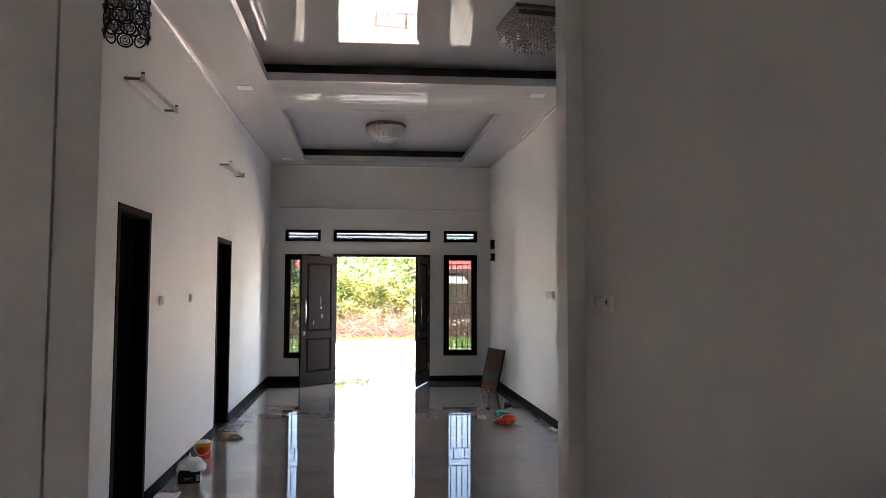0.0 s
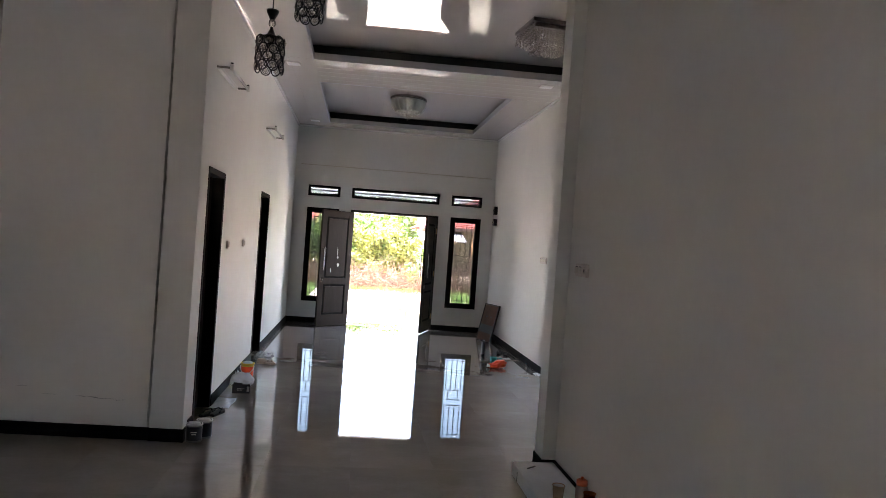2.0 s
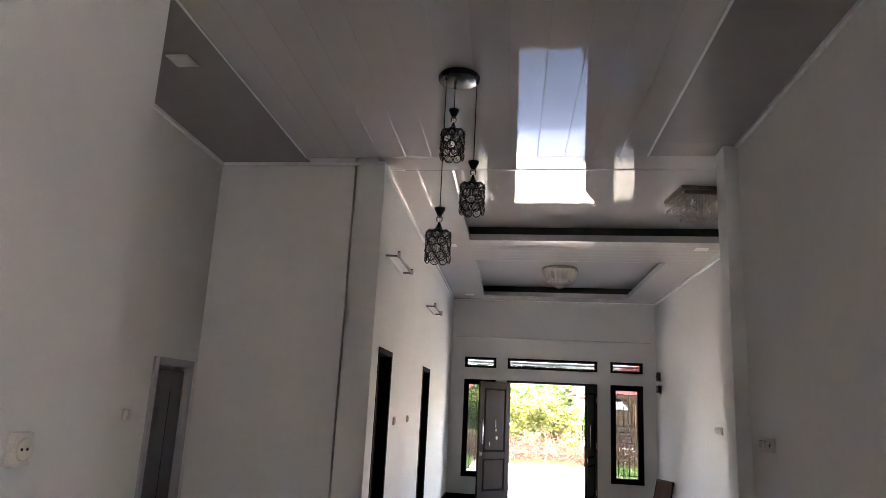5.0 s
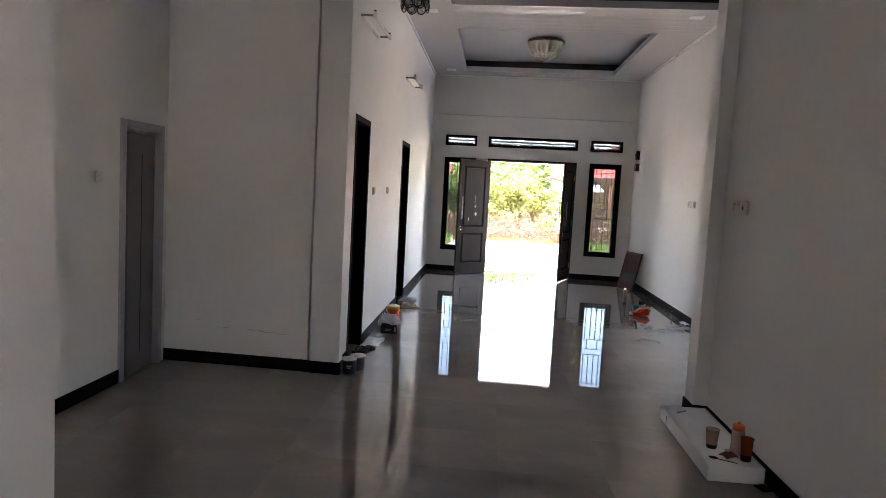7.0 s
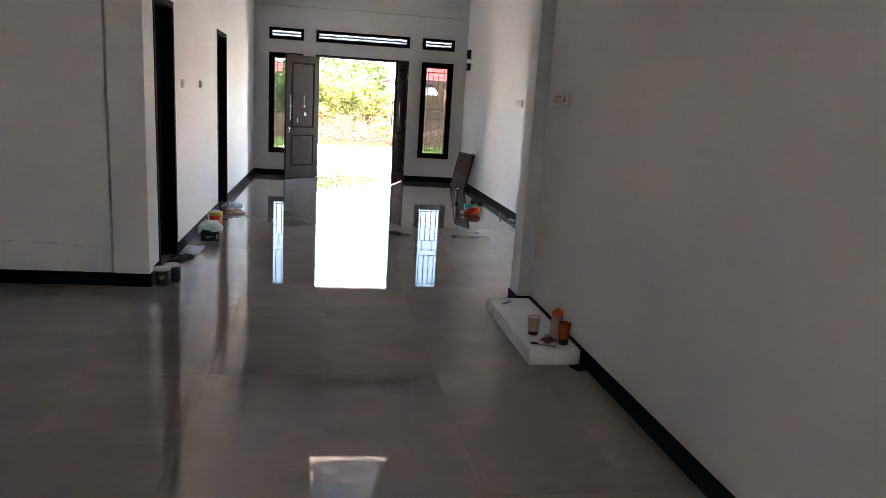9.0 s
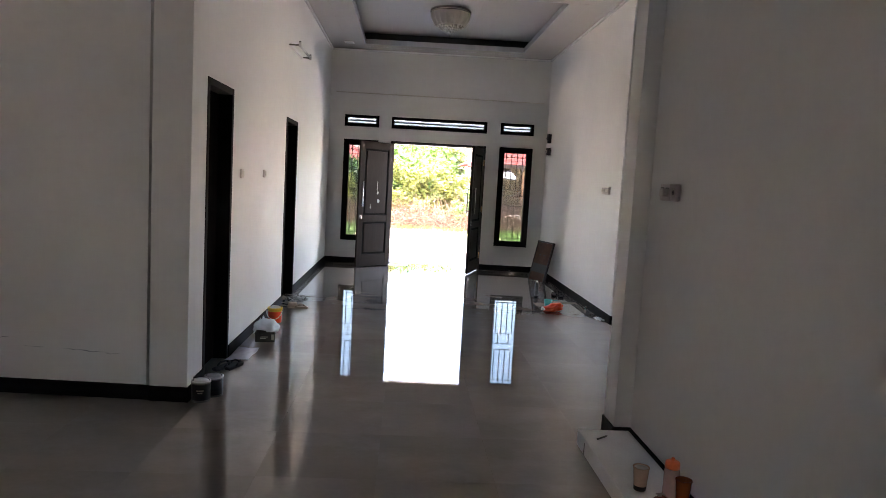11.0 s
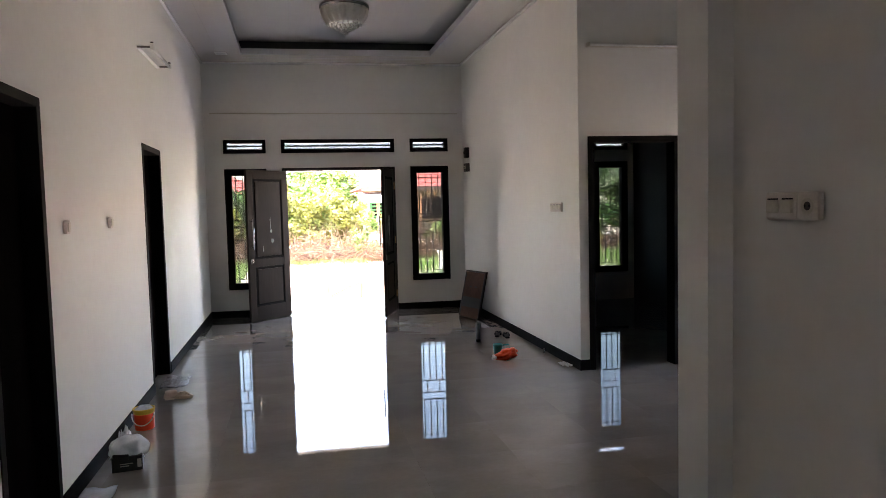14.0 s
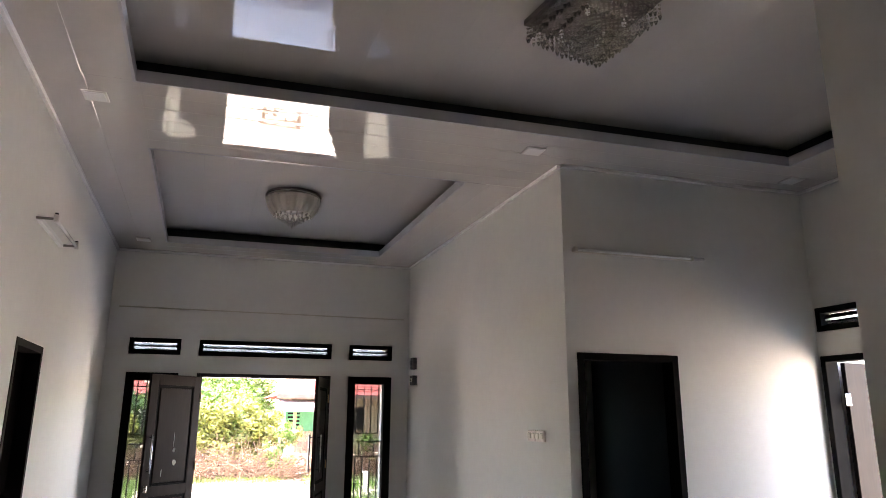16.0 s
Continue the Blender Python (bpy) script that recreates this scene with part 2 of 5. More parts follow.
long_wall("wall_far_left", XL, -14.6, -7.46, [(*DOOR_D, -0.1, 1.905)], -0.14)
long_wall("wall_near_left", 0.06, BACK, -11.22, (), -0.15)
# the narrow opening at its unseen end is added to let daylight in
long_wall("wall_near_right", XN, BACK, -7.95, [(-14.03, -13.76, 0.0, 2.1)], 0.14)
tagged(part("pilaster_right", box(2.69, 2.95, -7.905, -7.705, -0.1, 4.0, True), M_wall), "white plastered pilaster at wall end", "pilaster", kind="structure")
cross_wall("wall_alcove_back", -7.705, 2.95, 6.4, thick=-0.14)
SIDE_DOOR, SIDE_TRANSOM = (-5.345, -4.622), (-5.345, -4.622)
long_wall("wall_corner_side", XR, -4.5, 0.0, (), 0.14)
long_wall("wall_side", XS, -8.2, -4.48, [(*SIDE_DOOR, 0.0, 2.175), (*SIDE_TRANSOM, 2.385, 2.59)], 0.15)
DOOR_C = (3.836, 4.722)
cross_wall("wall_alcove_front", YC, XC + 0.0, 6.6, [(*DOOR_C, -0.1, 2.14)], 0.12)
long_wall("wall_hall_right", XC, -4.36, -0.1, (), 0.115)
# unseen slit added so that daylight reaches the facing wall
cross_wall("wall_back", BACK, -1.8, 3.2, [(-1.02, -0.89, 0.0, 2.1)], thick=-0.14)
# dim rooms behind the two doorways and the wash room
long_wall("wall_bedroom_outer", -3.5, -7.55, 0.2, (), -0.12)
cross_wall("wall_bedroom_party", -4.6, -3.6, -0.14, thick=0.12)
long_wall("wall_washroom_outer", -2.9, -9.6, -7.45, (), -0.12)
cross_wall("wall_washroom_back", -9.7, -3.0, -1.6, thick=0.12)

# dining ceiling: middle field between two border fields, far and near ends
BX0, BX1, YX, YE = -0.64, 2.18, -7.705, -10.30
# ceiling: one mesh with two lit-cove trays
TRAYS = [(0.603, 3.17, -3.655, -0.545), (0.588, 5.51, -7.377, -4.835)]


def add_planks(bm, x0, x1, y0, y1, z, along, width=0.25, skew=True, seam=1.0):
    """Ceiling planks with chamfered edges, each a hair out of level."""
    lo, hi = (x0, x1) if along == "y" else (y0, y1)
    n = max(1, round((hi - lo) / width))
    for i in range(n):
        a, b = lo + (hi - lo) * i / n, lo + (hi - lo) * (i + 1) / n
        c, deep = (0.0055 * seam, 0.0025 * seam) if along == "x" else (0.0024 * seam, 0.0015 * seam)
        ta, tb = random.uniform(-0.0005, 0.0005), random.uniform(-0.0005, 0.0005)
        crown = random.uniform(0.0001, 0.0004)
        prof = [(a, z + deep), (a + c, z + ta)]
        prof += [(a + c + (b - a - 2 * c) * f, z + ta + (tb - ta) * f - crown * 4 * f * (1 - f)) for f in (0.17, 0.33, 0.5, 0.67, 0.83)]
        prof += [(b - c, z + tb), (b, z + deep)]
        for (p, zp), (q, zq) in zip(prof, prof[1:]):
            pts = [(p, y0, zp), (p, y1, zp), (q, y1, zq), (q, y0, zq)] if along == "y" else [(x0, q, zq), (x0, p, zp), (x1, p, zp), (x1, q, zq)]
            if along == "x":
                pts = [(x0, p, zp), (x0, q, zq), (x1, q, zq), (x1, p, zp)]
            f = bm.faces.new([bm.verts.new((x, bent(x, y) if skew else y, zz)) for x, y, zz in pts])


def ceiling_mesh():
    bm = bmesh.new()
    (ax0, ax1, ay0, ay1), (bx0, bx1, by0, by1) = TRAYS
    add_planks(bm, -0.02, ax0, by1, 0.15, H, "y")
    add_planks(bm, ax1, 3.9, ay0, 0.15, H, "y")
    add_planks(bm, ax0, ax1, ay1, 0.15, H, "x")
    add_planks(bm, ax0, 6.6, by1, ay0, H, "x", 0.2)
    add_planks(bm, 3.9, 6.6, ay0, 0.15, H, "x")
    add_planks(bm, -0.02, bx0, by0, by1, H, "y")
    add_planks(bm, bx1, 6.6, by0, by1, H, "y")
    add_planks(bm, -0.02, 6.6, YX, by0, H, "x", 0.35)
    add_planks(bm, BX0, BX1, YE, YX, H, "y", 0.215)
    add_planks(bm, BX0, BX1, -14.75, YE, H, "x", 0.25, seam=0.5)
    add_planks(bm, -3.6, -0.02, -7.55, 0.15, H, "y", 0.5)
    add_planks(bm, 2.95, 6.6, -8.3, YX, H, "x", 0.45)
    return bm


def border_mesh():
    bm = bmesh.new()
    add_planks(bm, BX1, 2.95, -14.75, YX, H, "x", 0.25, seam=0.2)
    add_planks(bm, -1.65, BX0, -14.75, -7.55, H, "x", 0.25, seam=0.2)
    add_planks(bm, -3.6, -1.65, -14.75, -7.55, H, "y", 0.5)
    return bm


ceil = tagged(part("ceiling", ceiling_mesh(), M_ceil), "glossy white plastic plank ceiling with tray recesses", "ceiling", kind="structure")
tagged(part("ceiling_border", border_mesh(), M_ceil_dim), "glossy plastic plank border of the ceiling, greyed for dimmer reflection", "ceiling", kind="structure")
tagged(part("ceiling_deck", box(-3.7, 6.6, -8.4, 0.2, 4.0, 4.04, True), M_cove), "dark deck above the plank ceiling", "ceiling", kind="structure")
for k, (x0, x1, y0, y1) in enumerate(TRAYS):
    bm = bmesh.new()
    s = 0.13
    add_planks(bm, x0 - s, x1 + s, y0 - s, y1 + s, 3.86, "y", 0.25, seam=0.3)
    tagged(part("ceiling_tray", bm, M_ceil), "raised glossy white plastic ceiling panel", "ceiling", kind="structure")
    bm = bmesh.new()
    for a in ((x0 - 0.02, x0, y0 - 0.02, y1 + 0.02), (x1, x1 + 0.02, y0 - 0.02, y1 + 0.02), (x0, x1, y0 - 0.02, y0), (x0, x1, y1, y1 + 0.02)):
        add_box(bm, *a, H - 0.004, H + 0.075, True)
    tagged(part("trim_tray_fascia", bm, M_fascia), "grey plastic fascia round ceiling recess", "trim", kind="structure")
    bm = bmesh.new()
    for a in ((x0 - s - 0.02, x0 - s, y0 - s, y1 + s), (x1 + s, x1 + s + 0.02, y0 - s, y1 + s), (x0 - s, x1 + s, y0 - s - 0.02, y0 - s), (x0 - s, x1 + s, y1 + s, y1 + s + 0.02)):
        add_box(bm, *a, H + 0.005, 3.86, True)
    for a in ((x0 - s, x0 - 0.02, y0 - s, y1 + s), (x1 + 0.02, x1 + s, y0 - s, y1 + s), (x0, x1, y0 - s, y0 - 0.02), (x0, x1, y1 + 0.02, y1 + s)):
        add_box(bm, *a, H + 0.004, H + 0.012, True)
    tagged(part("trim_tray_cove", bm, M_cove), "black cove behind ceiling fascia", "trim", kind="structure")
tagged(part("porch_canopy", box(-0.8, 4.9, 0.15, 2.55, 3.02, 3.14, True), M_canopy), "flat grey canopy over the porch", "canopy", kind="structure")
# unseen slabs added to keep sky light out from above
roof = tagged(part("roof", box(-4.2, 7.2, -8.5, 1.3, 4.05, 4.2, True), M_roof), "unseen grey roof slab over the house, closing off the sky", "roof", kind="structure")
tagged(part("roof_rear", box(-4.2, 3.3, -15.2, -8.5, 4.05, 4.2, True), M_roof), "unseen grey roof slab over the rear wing, closing off the sky", "roof", kind="structure")

# floor bed under the tiles
tagged(part("floor", box(-3.6, 6.6, -8.4, 0.16, -0.2, -0.003, True), M_grout), "grey grout bed under polished floor tiles", "floor", kind="structure")
tagged(part("floor_rear", box(-3.6, 2.95, -14.8, -8.4, -0.2, -0.003, True), M_grout), "grey grout bed under polished floor tiles", "floor", kind="structure")

for x in (BX0, BX1):
    bm = bmesh.new()
    add_box(bm, x - 0.009, x + 0.009, -14.6, bent(x, YX), H - 0.005, H + 0.002, False, 0.002)
    tagged(part("trim_ceiling_bead", bm, M_cornice), "white plastic bead between ceiling fields", "trim", kind="structure")


def strip(name, x0, y0, x1, y1, z0, z1, depth, material, label, side):
    """A skirting or cornice strip along a wall from one plan point to another, standing out to one side."""
    a, b = Vector((x0, y0, 0)), Vector((x1, y1, 0))
    d = (b - a).normalized()
    n = Vector((-d.y, d.x, 0)) * side * depth
    bm = bmesh.new()
    vs = [bm.verts.new(p + Vector((0, 0, z))) for z in (z0, z1) for p in (a, b, b + n, a + n)]
    for q in ((0, 3, 2, 1), (4, 5, 6, 7), (0, 1, 5, 4), (1, 2, 6, 5), (2, 3, 7, 6), (3, 0, 4, 7)):
        bm.faces.new([vs[i] for i in q])
    bmesh.ops.recalc_face_normals(bm, faces=bm.faces)
    bmesh.ops.bevel(bm, geom=list(bm.edges), offset=0.002, segments=1, affect="EDGES")
    return tagged(part(name, bm, material), label, name.split("_")[0], kind="structure")


def B(x, y):
    return (x, bent(x, y))


# runs of wall at floor and ceiling: start, end, side, doors cut out of the skirting
RUNS = [((0, DOOR_A[1]), (0, DOOR_B[0]), -1), ((0, DOOR_B[1]), (0, -0.0), -1), ((0, -7.42), (0, DOOR_A[0]), -1),
        (B(0, 0), B(1.068, 0), -1), (B(2.711, 0), B(XC, 0), -1), ((XC, bent(XC, YC)), (XC, bent(XC, 0)), 1),
        (B(XC - 0.012, YC), B(DOOR_C[0], YC), -1), (B(DOOR_C[1], YC), B(XS, YC), -1),
        (B(XL, YP), B(-0.215, YP), -1), (B(-0.215, YP - 0.012), B(0.042, YP - 0.012), -1), ((0.03, bent(0, YP - 0.014)), (0.03, -7.46), -1),
        ((XL, BACK), (XL, DOOR_D[0]), -1), ((0.06, BACK), (0.06, -11.22), -1), ((XN, BACK), (XN, -8.04), 1),
        (B(2.678, -7.905), B(XN, -7.905), -1), ((2.69, bent(2.69, -7.917)), (2.69, bent(2.69, -7.705)), 1),
        (B(2.678, -7.705), B(XS, -7.705), 1), ((XS, -8.0), (XS, SIDE_DOOR[0]), 1)]
for a, b, side in RUNS:
    strip("baseboard", *a, *b, 0.0, 0.098, 0.012, M_base, "black glazed skirting tile along the wall", side)
CORN = [((0, -7.45), (0, 0), -1), (B(0, 0), B(XC, 0), -1), ((XC, bent(XC, YC)), (XC, bent(XC, 0)), 1), (B(XC, YC), B(XS, YC), -1),
        ((XS, -8.0), (XS, bent(XS, YC)), 1), (B(XL, YP), B(-0.215, YP), -1), (B(-0.215, YP - 0.012), B(0.03, YP - 0.012), -1),
        ((XL, -11.3), (XL, bent(XL, YP)), -1), ((XN, BACK), (XN, -8.04), 1), ((0.06, BACK), (0.06, -11.22), -1)]
for a, b, side in CORN:
    strip("trim_cornice", *a, *b, H - 0.028, H, 0.028, M_cornice, "slim white plastic ceiling trim", side)

# ---- windows, door frames and doors ----


def frame_on(name, place, u0, u1, z0, z1, w, d0, d1, parent, bottom=True, material=None, label=""):
    """A four-sided frame: place maps (u, d, z) to the world."""
    bm = bmesh.new()
    bars = [(u0, u0 + w, z0, z1), (u1 - w, u1, z0, z1), (u0 + w, u1 - w, z1 - w, z1)]
    if bottom:
        bars.append((u0 + w, u1 - w, z0, z0 + w))
    for a0, a1, b0, b1 in bars:
        vs = add_box(bm, a0, a1, d0, d1, b0, b1, bevel=0.004)
        for v in vs:
            if v.is_valid:
                v.co = place(v.co.x, v.co.y, v.co.z)
    bmesh.ops.recalc_face_normals(bm, faces=bm.faces)
    return part(name, bm, material or M_frame, parent, label)


def on_front(u, d, z):
    return Vector((u, bent(u, d), z))


def window(name, x0, x1, z0, z1, label, glass):
    win = tagged(new(name), label, "window", kind="structure")
    frame_on("window_frame", on_front, x0, x1, z0, z1, 0.095, -0.012, 0.10, win)
    a0, a1, b0, b1 = x0 + 0.095, x1 - 0.095, z0 + 0.095, z1 - 0.095
    part("pane", box(a0, a1, 0.055, 0.06, b0, b1, True), glass, win)
    # iron grille: uprights, with crossbars and short bars in the middle
    w, h = a1 - a0, b1 - b0
    bars = [((a0 + w * f, b0), (a0 + w * f, b0 + h * 0.40)) for f in (0.12, 0.37, 0.62, 0.87)]
    bars += [((a0 + w * f, b0 + h * 0.59), (a0 + w * f, b1)) for f in (0.12, 0.37, 0.62, 0.87)]
    bars += [((a0, b0 + h * f), (a1, b0 + h * f)) for f in (0.03, 0.40, 0.52, 0.59, 0.955)]
    bars += [((a0 + w * f, b0 + h * 0.40), (a0 + w * f, b0 + h * 0.52)) for f in (0.25, 0.75)]
    for (u, z), (u2, z2) in bars:
        part("grille_bar", tube((u, bent(u, 0.085), z), (u2, bent(u2, 0.085), z2), 0.0085, n=6), M_iron, win)
    return win


window("window_1", 0.262, 0.853, 0.40, 2.146, "tall black framed window with iron grille", M_glass)
window("window_2", 2.944, 3.518, 0.435, 2.15, "tall black framed window with iron grille", M_glass)
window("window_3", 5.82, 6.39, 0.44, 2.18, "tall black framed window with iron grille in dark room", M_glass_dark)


def transom(name, place, u0, u1, z0, z1, sign=1):
    win = tagged(new(name), "black framed transom vent with glass louvres", "window", kind="structure")
    frame_on("window_frame", place, u0, u1, z0, z1, 0.05, -0.012 * sign, 0.10 * sign, win)
    for k in (0, 1):
        zc = z0 + 0.045 + (z1 - z0 - 0.09) * (0.27 + 0.46 * k)
        bm = bmesh.new()
        add_box(bm, u0 + 0.045, u1 - 0.045, -0.03, 0.03, -0.003, 0.003)
        for v in bm.verts:
            y, z = v.co.y, v.co.z
            c, s = math.cos(radians(38)), math.sin(radians(38))
            v.co = place(v.co.x, 0.05 * sign + (y * c - z * s) * sign, zc + y * s + z * c)
        bmesh.ops.recalc_face_normals(bm, faces=bm.faces)
        part("louvre", bm, M_frost, win).visible_shadow = False
    bm = bmesh.new()
    zc = (z0 + z1) / 2
    for v in add_box(bm, u0 + 0.045, u1 - 0.045, 0.045, 0.055, zc - 0.006, zc + 0.006):
        v.co = place(v.co.x, v.co.y * sign, v.co.z)
    bmesh.ops.recalc_face_normals(bm, faces=bm.faces)
    part("middle_bar", bm, M_fascia, win, "thin grey middle bar")
    return win


for k, (x0, x1) in enumerate(((0.262, 0.853), (1.068, 2.711), (2.944, 3.518), (5.82, 6.39))):
    transom("window_%d" % (4 + k), on_front, x0, x1, 2.366, 2.562)


def on_side(u, d, z):
    return Vector((XS + d, u, z))


transom("window_8", on_side, *SIDE_TRANSOM, 2.385, 2.59)


def jamb(name, place, u0, u1, z1, w, d0, d1, material, label, category="door frame"):
    f = tagged(new(name), label, category, kind="structure")
    frame_on("frame", place, u0, u1, -0.0, z1, w, d0, d1, f, False, material)
    return f


jamb("door_frame_1", on_front, 1.068, 2.711, 2.15, 0.045, -0.015, 0.13, M_dark, "dark wooden frame of the open front door")
jamb("door_frame_2", lambda u, d, z: Vector((-d, u, z)), *DOOR_A, 2.125, 0.05, -0.006, 0.13, M_frame, "black wooden frame of a dark doorway")
jamb("door_frame_3", lambda u, d, z: Vector((-d, u, z)), *DOOR_B, 2.13, 0.05, -0.006, 0.13, M_frame, "black wooden frame of a dark doorway")
jamb("door_frame_4", lambda u, d, z: Vector((u, bent(u, YC + d), z)), *DOOR_C, 2.14, 0.055, -0.015, 0.12, M_frame, "black wooden frame of the alcove doorway")
jamb("door_frame_5", on_side, *SIDE_DOOR, 2.175, 0.05, -0.015, 0.12, M_frame, "black wooden frame of the open side door")
M_pvcframe = mat("lilac_grey_pvc", (0.42, 0.40, 0.44), 0.35, var=0.04)
M_pvcdoor = mat("grey_pvc_door", (0.12, 0.115, 0.125), 0.35, var=0.05)
jamb("door_frame_6", lambda u, d, z: Vector((XL - d, u, z)), *DOOR_D, 1.905, 0.055, -0.02, 0.12, M_pvcframe, "lilac-grey plastic frame of the wash room door")


def panel_door(name, hinge, turn, width, height, side, label):
    """A two-panel wooden leaf with raised mouldings; side is -1 or 1: which way it runs from the hinge."""
    d = thing(name, hinge[0], hinge[1], 0.012, label, "door", turn=turn)
    t = 0.04
    s, r0, rm, rt = 0.105, 0.20, 0.11, 0.12
    z_mid = height * 0.385
    rails = [(0, s, 0, height), (width - s, width, 0, height), (s, width - s, 0, r0), (s, width - s, z_mid - rm / 2, z_mid + rm / 2), (s, width - s, height - rt, height)]
    for k, (u0, u1, z0, z1) in enumerate(rails):
        a, b = sorted((u0 * side, u1 * side))
        part("stile" if k < 2 else "rail", box(a, b, -t / 2, t / 2, z0, z1, bevel=0.003), M_leaf, d)
    for z0, z1 in ((r0, z_mid - rm / 2), (z_mid + rm / 2, height - rt)):
        a, b = sorted((s * side, (width - s) * side))
        # near-black backing and mouldings: shadow lines round the panels are in the colour
        p = part("panel", box(a, b, -0.008, 0.008, z0, z1), M_frame, d)
        a2, b2 = a + 0.04, b - 0.04
        bm = box(a2, b2, -0.017, 0.017, z0 + 0.035, z1 - 0.035, bevel=0.006)
        part("raised_field", bm, M_leaf, p)
        bm = bmesh.new()
        for f in (-1, 1):
            for q in ((a, a + 0.014, z0, z1), (b - 0.014, b, z0, z1), (a, b, z0, z0 + 0.014), (a, b, z1 - 0.014, z1)):
                add_box(bm, q[0], q[1], f * 0.012 - 0.006, f * 0.012 + 0.006, q[2], q[3])
        part("moulding", bm, M_frame, p)
    u = (width - 0.055) * side
    for f in (-1, 1):
        h = part("pull_handle", tube((u, f * 0.065, 1.0), (u, f * 0.065, 1.42), 0.011), M_chrome, d, "tall chrome pull handle")
        for z in (1.03, 1.39):
            part("handle_post", tube((u, f * 0.02, z), (u, f * 0.065, z), 0.009), M_dark, h)
        part("lock_plate", box(u - 0.022, u + 0.022, f * 0.02 - 0.003, f * 0.02 + 0.003, 0.80, 0.87, bevel=0.002), M_chrome, d, "chrome lock plate")
    for z in (0.25, 1.05, 1.85):
        part("hinge", tube((0.0, -0.024, z - 0.05), (0.0, -0.024, z + 0.05), 0.008), M_brass, d, "brass hinge")
    return d


front_left = panel_door("double_door_leaf", (1.122, bent(1.12, -0.06)), 43, 0.735, 2.09, -1, "open dark brown panelled front door leaf with paint spots")
front_right = panel_door("double_door_leaf", (2.661, bent(2.66, -0.06)), 71, 0.735, 2.09, -1, "open dark brown panelled front door leaf seen edge on")


# added near-black leaves stand for the darkness in the two doorways
M_doorway_dark = mat("dark_doorway_fill", (0.005, 0.004, 0.004), 0.9, var=0.3, scale=5, fine=0.1, stretch=(1, 1, 0.1), spec=0.0)
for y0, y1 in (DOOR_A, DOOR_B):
    d = thing("bedroom_door", -0.115, (y0 + y1) / 2, 0.01, "near-black leaf added to fill the dark bedroom doorway", "door", "bedroom doors")
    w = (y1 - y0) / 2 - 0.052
    part("leaf", box(-0.02, 0.018, -w, w, 0, 2.065, bevel=0.003), M_doorway_dark, d)
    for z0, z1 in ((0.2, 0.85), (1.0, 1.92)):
        part("panel", box(0.018, 0.026, -w + 0.11, w - 0.11, z0, z1, bevel=0.004), M_doorway_dark, d)
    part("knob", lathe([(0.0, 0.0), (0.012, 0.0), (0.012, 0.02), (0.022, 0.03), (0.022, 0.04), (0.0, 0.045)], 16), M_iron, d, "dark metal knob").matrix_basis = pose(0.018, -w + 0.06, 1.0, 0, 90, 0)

# dark teal linings put the corner room's lack of light into colour
M_unlit_lining = mat("unlit_room_dark_teal", (0.045, 0.058, 0.058), 0.7, var=0.08, scale=1.5, bump=0.2, bump_scale=34)
tagged(part("wall_corner_room", box(XR - 0.012, XR - 0.002, -4.46, -0.34, 0, H), M_unlit_lining), "dark teal lining giving the unlit room's wall its shade", "wall", kind="structure")
tagged(part("wall_corner_room_inner", box(XC + 0.117, XC + 0.127, -4.34, -0.22, 0, H), M_unlit_lining), "dark teal lining giving the unlit room's wall its shade", "wall", kind="structure")

# ---- fixtures on walls and ceiling ----
M_chrome_dark = mat("dark_chrome", (0.30, 0.28, 0.27), 0.1, metal=1.0, var=0.05)
M_tube = mat("milky_tube_glass", (0.8, 0.8, 0.78), 0.2, var=0.02)
M_crystal = mat("crystal", (0.97, 0.93, 0.86), 0.01, transmission=0.9, var=0.02, ior=1.5)
M_shade = mat("cream_frosted_glass", (0.95, 0.90, 0.82), 0.25, transmission=0.0, var=0.06)
M_black = mat("black_lacquer", (0.005, 0.005, 0.005), 0.4, var=0.1, spec=0.25)
M_plate = mat("dark_grey_lacquer", (0.016, 0.016, 0.022), 0.25, var=0.08)


M_armgrey = mat("dull_grey_plastic", (0.16, 0.145, 0.13), 0.5, var=0.1)
M_batten = mat("white_enamel", (0.84, 0.84, 0.82), 0.3, var=0.02)


def tube_light(y0, y1, z, label):
    """A bare tube lamp carried on two arms that stand out from the long wall."""
    d = thing("tube_light", 0, (y0 + y1) / 2, z, label, "wall lamp", "tube lights on the long wall")
    h = (y1 - y0) / 2
    part("back_bar", box(0.0, 0.03, -h, h, -0.017, 0.017, bevel=0.005), M_batten, d)
    for s in (-1, 1):
        arm = part("arm", box(0.0, 0.12, s * h - 0.008, s * h + 0.008, -0.008, 0.008, bevel=0.002), M_armgrey, d, "dull grey arm")
        part("socket", box(0.105, 0.135, s * h - 0.016, s * h + 0.016, -0.02, 0.03, bevel=0.004), M_white, arm)
        part("screw_cap", tube((0.118, s * h, 0.03), (0.118, s * h, 0.042), 0.012), M_black, arm, "dark starter cap")
    part("tube", tube((0.118, -h, 0.0), (0.118, h, 0.0), 0.013, n=12), M_tube, d)
    return d


tube_light(-7.14, -6.33, 2.94, "white tube lamp on stand-off arms, unlit, on white wall")
tube_light(-4.13, -3.32, 2.92, "white tube lamp on stand-off arms, unlit, on white wall")
d = thing("tube_light", 4.405, bent(4.405, YC), 2.945, "slim white tube lamp fixed flat on white wall", "wall lamp", turn=-2.8)
part("back_bar", box(-0.58, 0.52, -0.028, 0.0, -0.016, 0.016, bevel=0.004), M_cream, d)
